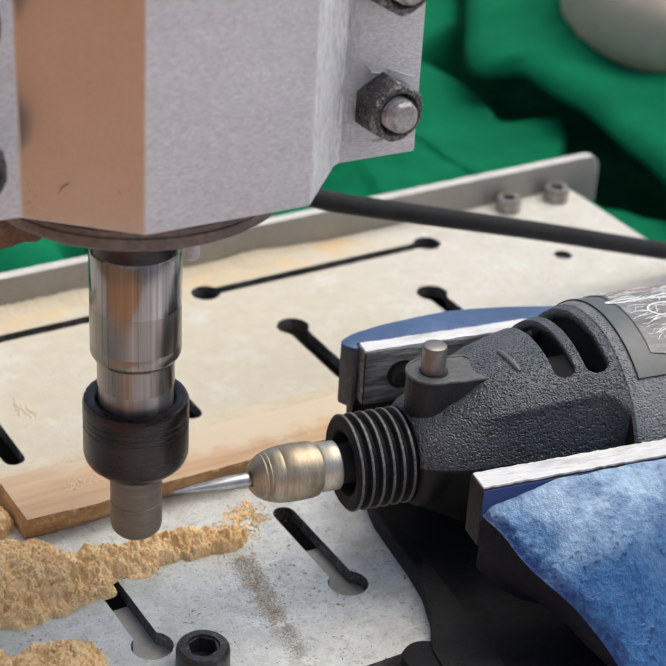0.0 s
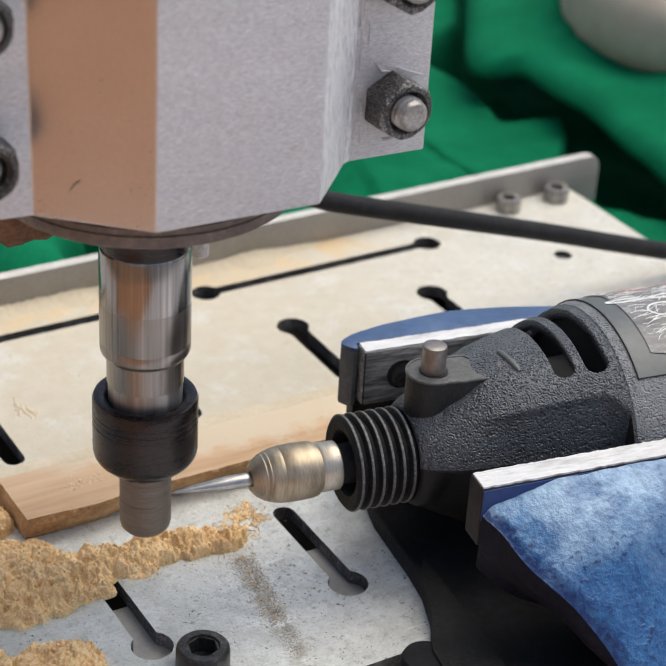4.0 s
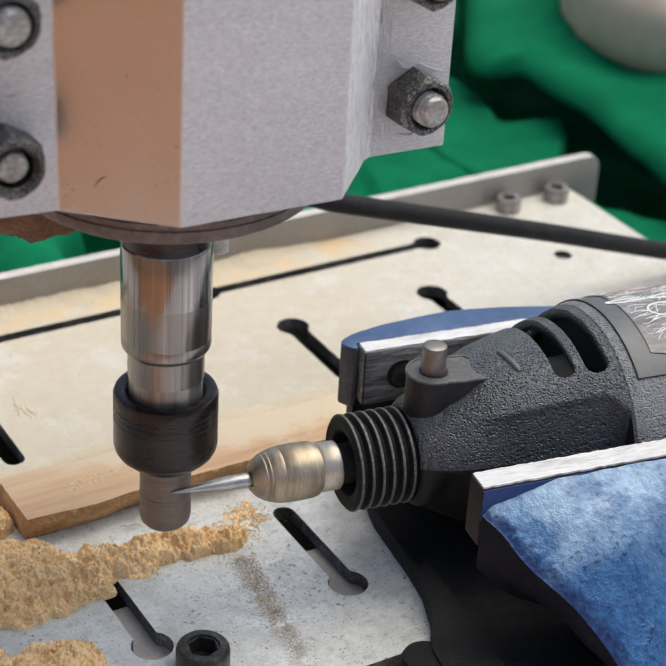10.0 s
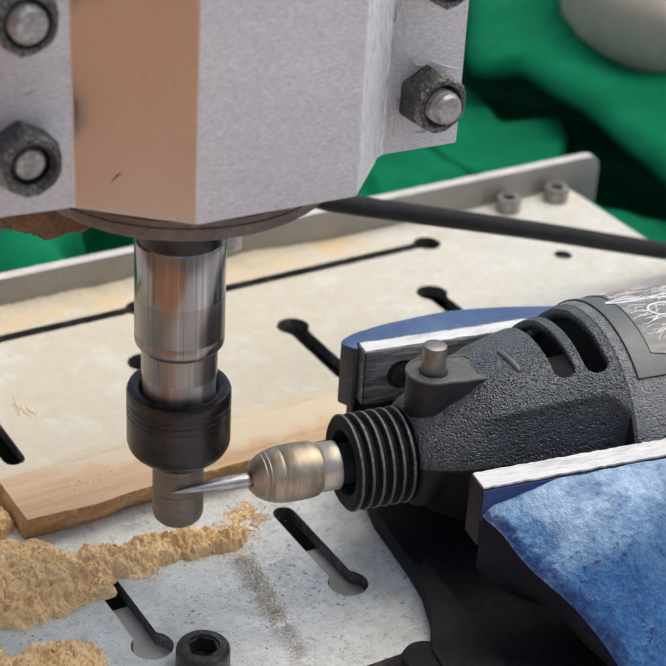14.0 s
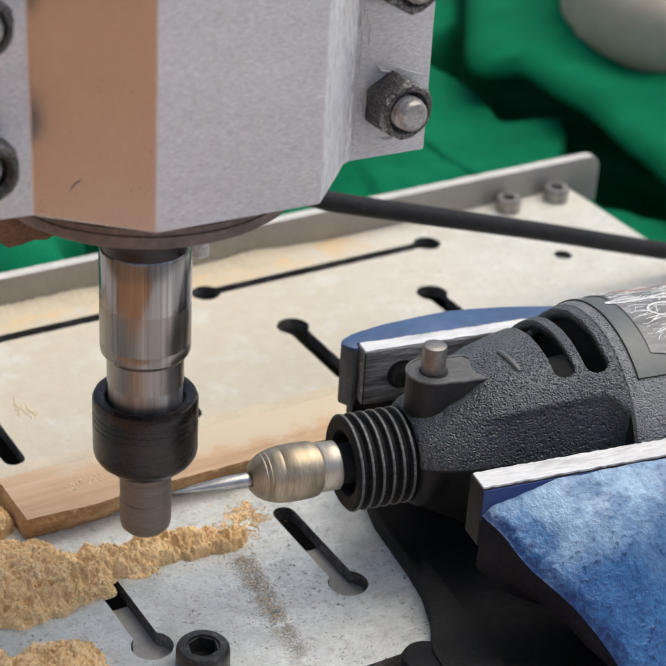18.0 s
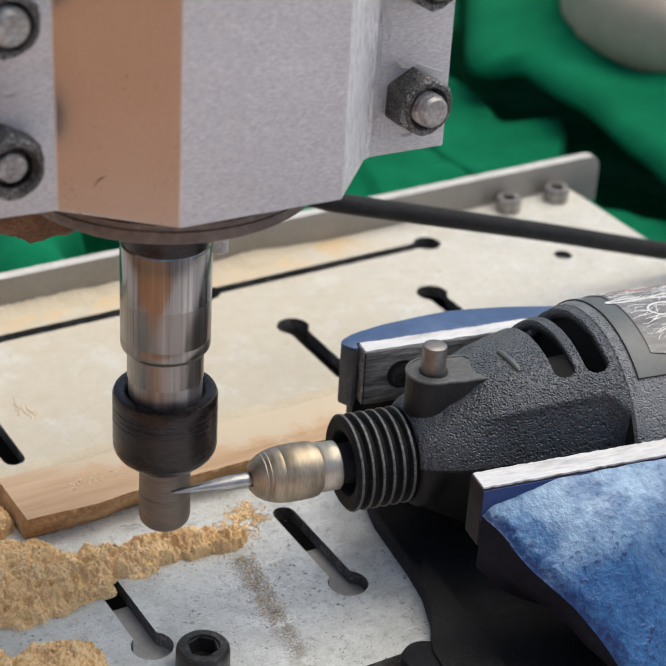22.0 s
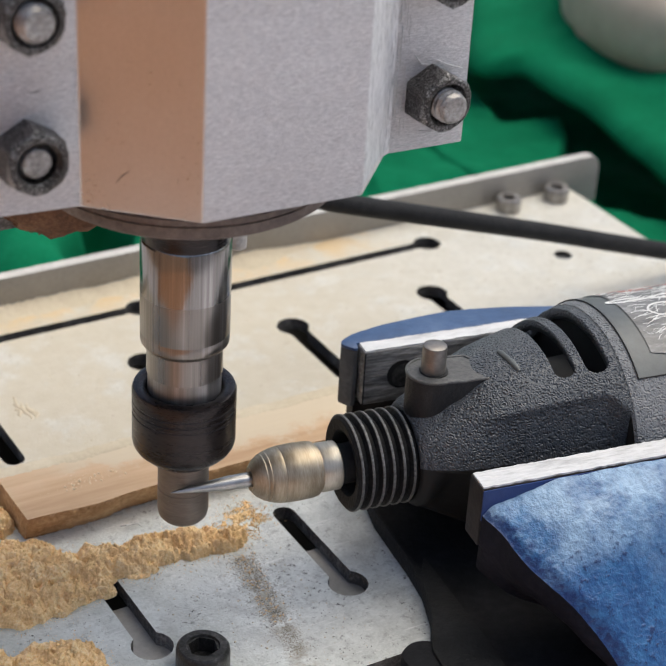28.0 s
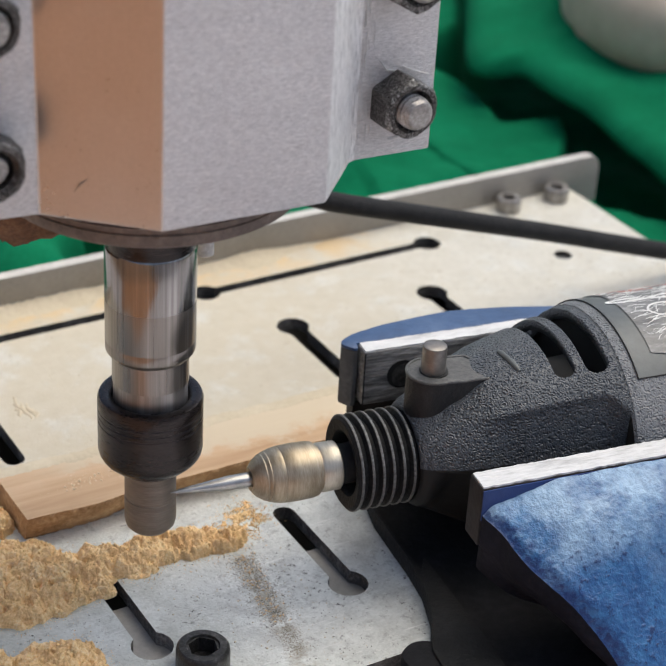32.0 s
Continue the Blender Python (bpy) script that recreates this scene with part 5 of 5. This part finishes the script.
def cloth():
    """Crumpled cloth: a lower layer, and an upper one whose hem hangs over dark hollows."""
    bm = bmesh.new()
    nx, ny = 360, 270
    hem = [(440, 560), (350, 430), (300, 352), (280, 321), (246, 272), (230, 248), (222, 233), (231, 228), (242, 231), (239, 210), (240, 194), (236, 173), (232, 152), (228, 131), (223, 101), (220, 50)]
    crest = [(400, 560)] + [(304, 357), (283, 325), (268, 304), (245, 295), (238, 288), (234, 278), (237, 255), (235, 242), (229, 220), (248, 210), (244, 200), (232, 186), (223, 161), (218, 150), (227, 143), (229, 131)] + [(232, 122), (230, 40)]
    folds = [([(120, 300), (98, 225), (84, 175)], 15, 9, 26), ([(40, 300), (44, 220), (30, 165)], 14, 16, 26), ([(-40, 320), (-20, 180)], 20, 16, 44),
             ([(150, 330), (166, 250), (160, 205)], 9, 14, 24)]
    gaps = [([(108, 230), (100, 205), (98, 180)], 6, 34), ([(70, 215), (62, 190), (52, 172)], 7, 26)]

    def beside(x, y, line):
        """Distance from a line, and on which side of it."""
        best, side = 1e9, 1
        for a, b in zip(line, line[1:]):
            d, t = near_segment(x, y, a, b)
            if d < best:
                best = d
                side = (b[0] - a[0]) * (y - a[1]) - (b[1] - a[1]) * (x - a[0])
        return best, side

    def fold(x, y, line, top, steep, gentle):
        best, side = beside(x, y, line)
        return top * math.exp(-abs(best / (gentle if side > 0 else steep)) ** 1.5)

    def off_housing(x, y):
        """1 at the housing's rim, less under it."""
        c, s = math.cos(0.564), math.sin(0.564)
        p, q = c * (x - 407) + s * (y - 252), -s * (x - 407) + c * (y - 252)
        return math.hypot(p / 148, q / 87)

    def pressed(x, y, z):
        """Flat under the housing."""
        return z + (min(z, -28.5) - z) * smoothstep(1.0, 0.85, off_housing(x, y))

    def height(x, y):
        u = x + 6 * fbm(x * 0.015, y * 0.015, 6.0, 3)
        v = y + 5 * fbm(x * 0.015, y * 0.015, 16.0, 3)
        z = -29 + 5 * fbm(x * 0.014, y * 0.014, 2.0, 3)
        z += max(fold(u, v, *f) for f in folds)
        for line, w, deep in gaps:
            d = min(near_segment(u, v, a, e)[0] for a, e in zip(line, line[1:]))
            z -= deep * math.exp(-(d / w) ** 4)
        z += 2.2 * fbm(x * 0.04, y * 0.04, 8.0, 3)
        flat = smoothstep(165, 195, x)
        z += flat * (-28 + 3.5 * fbm(x * 0.03, y * 0.03, 12.0, 3) + 1.5 * math.sin(0.09 * x + 0.05 * y) - z)
        d, side = beside(x, y, crest)
        z -= 52 * smoothstep(-3, 5, d if side > 0 else -d)
        return max(-81, z)

    grid = []
    for i in range(nx + 1):
        x = -120 + 640 * i / nx
        y0 = 128 - 90 * smoothstep(189, 192, x)
        grid.append([bm.verts.new((x, y0 + (540 - y0) * j / ny, height(x, y0 + (540 - y0) * j / ny) if 0 < j < ny and 0 < i < nx else -81)) for j in range(ny + 1)])
    line = []
    for a, b in zip(hem, hem[1:]):
        n = max(2, int(math.dist(a, b) / 3))
        line += [(a[0] + (b[0] - a[0]) * k / n, a[1] + (b[1] - a[1]) * k / n) for k in range(n)]
    for _ in range(8):
        line = [line[0]] + [tuple((p[k] + 2 * q[k] + r[k]) / 4 for k in range(2)) for p, q, r in zip(line, line[1:], line[2:])] + [line[-1]]
    edge = [(16, -17), (7, -17.5), (2, -17.5), (0, -16.4), (0.2, -14.5), (2, -12), (5, -10)] + [(5 + 1.06 ** k * 4 * k, None) for k in range(1, 24)]
    upper = []
    for x, y in line:
        row = []
        for dx, z in edge:
            px_, py_ = x + dx, y + 0.12 * dx
            if z is None:
                z = -9 - 7 * smoothstep(5, 70, dx) + 7 * fbm(px_ * 0.012, py_ * 0.018, 21.0, 3) * smoothstep(4, 30, dx)
            z += 2.0 * fbm(px_ * 0.03, py_ * 0.03, 31.0, 2)
            z += 11 * smoothstep(10, 50, dx) * smoothstep(1.45, 1.03, off_housing(px_, py_))     # bunched up against the housing
            row.append(bm.verts.new((px_, py_, pressed(px_, py_, z))))
        upper.append(row)
    for g in (grid, upper):
        for a, b in zip(g, g[1:]):
            for k in range(len(a) - 1):
                bm.faces.new((a[k], b[k], b[k + 1], a[k + 1]))
    c = part("green_cloth", bm, CLOTH, None, "", 180)
    tagged(c, "crumpled green cloth heaped behind the machine", "cloth")
    for k, (x, y, w, d) in enumerate(((58.5, 180, 7, 2.2), (62, 181.5, 2.2, 5.0), (56, 182.5, 2.0, 4.0), (60, 184.5, 4.5, 1.6))):
        bm = bmesh.new()
        g = [[bm.verts.new((x + w * (a / 8 - 0.5), y + d * (e / 8 - 0.5), height(x + w * (a / 8 - 0.5), y + d * (e / 8 - 0.5)) + 0.6)) for e in range(9)] for a in range(9)]
        for a in range(8):
            for e in range(8):
                bm.faces.new((g[a][e], g[a + 1][e], g[a + 1][e + 1], g[a][e + 1]))
        part("printed_bar", bm, PRINT, c, "faded white print", 180)


def shell_in_back():
    """A low rounded shell with a lid seam, out of focus on the cloth."""
    def rounded(sx, sy, sz, at):
        bm = bmesh.new()
        bmesh.ops.create_uvsphere(bm, u_segments=48, v_segments=32, radius=1.0)
        for v in bm.verts:
            p = v.co
            k = (abs(p.x) ** 3 + abs(p.y) ** 3 + abs(p.z) ** 3) ** (-1 / 3)
            v.co = Vector((p.x * k * sx, p.y * k * sy, p.z * k * sz))
        bmesh.ops.transform(bm, matrix=Matrix.Translation(at) @ Matrix.Rotation(0.564, 4, "Z"), verts=bm.verts)
        return bm
    s = thing("machine_housing", pose(0, 0, -81.9), "rounded grey-beige housing lying on the green cloth", "housing")
    part("shell", rounded(148.2, 87.4, 31.8, (406.7, 251.7, 85.8)), BEIGE, s)
    part("lid", rounded(132, 74, 10, (408, 253, 112)), BEIGE, s)


def loose_screws():
    s = thing("cap_screw", pose(-11.7, -23.5, 0.0), "black hexagon socket cap screw standing on the bed", "screw")
    socket_screw(s, "head", 0, 0, -0.5, 4.95, 6.0, SCREW_BLACK)
    s = thing("clamp_bolt", pose(24.5, -42.0, 0.0), "round black clamp bolt head beside the vice base", "bolt")
    part("head", lathe([(3.0, -81.9), (3.0, -6), (4.4, -6), (4.6, -5.5), (4.6, 2.6), (4.3, 3.2), (0.4, 3.3)], 40), VICE_DARK, s)


machine_bed()
back_rail()
spindle = spindle_unit()
rotary_tool()
vice()
cable()
board()
sawdust()
cloth()
shell_in_back()
loose_screws()

# ---- the spindle's strokes: straight runs of equal speed, reversed with a short slow-down ----
TURNS = [(-2.0, 2.8), (0.041, -14.7), (1.94, 1.54), (3.766, -14.14), (5.567, 1.35), (7.308, -13.6), (8.979, 0.68), (10.705, -14.1), (12.863, 4.37), (14.863, -12.91), (16.476, 0.96), (18.218, -13.97),
         (19.904, 0.42), (21.456, -12.87), (23.294, 2.92), (25.296, -14.25), (27.22, 2.3), (29.008, -13.04), (30.625, 0.7), (32.4, -14.55)]


def stroke(t, slow=0.16):
    for (t0, x0), (t1, x1) in zip(TURNS, TURNS[1:]):
        if t <= t1:
            x = x0 + (x1 - x0) * (t - t0) / (t1 - t0)
            speed = abs(x1 - x0) / (t1 - t0)
            for tt, sign in ((t0, 1 if x0 < x1 else -1), (t1, 1 if x1 < x0 else -1)):
                d = abs(t - tt)
                if d < slow:
                    x += sign * speed * (slow - d) ** 2 / (2 * slow)
            return x
    return TURNS[-1][1]


def motions():
    walk(spindle, [(t / 10, pose(stroke(t / 10) * MM, 0, 0)) for t in range(0, 321)])


motions()
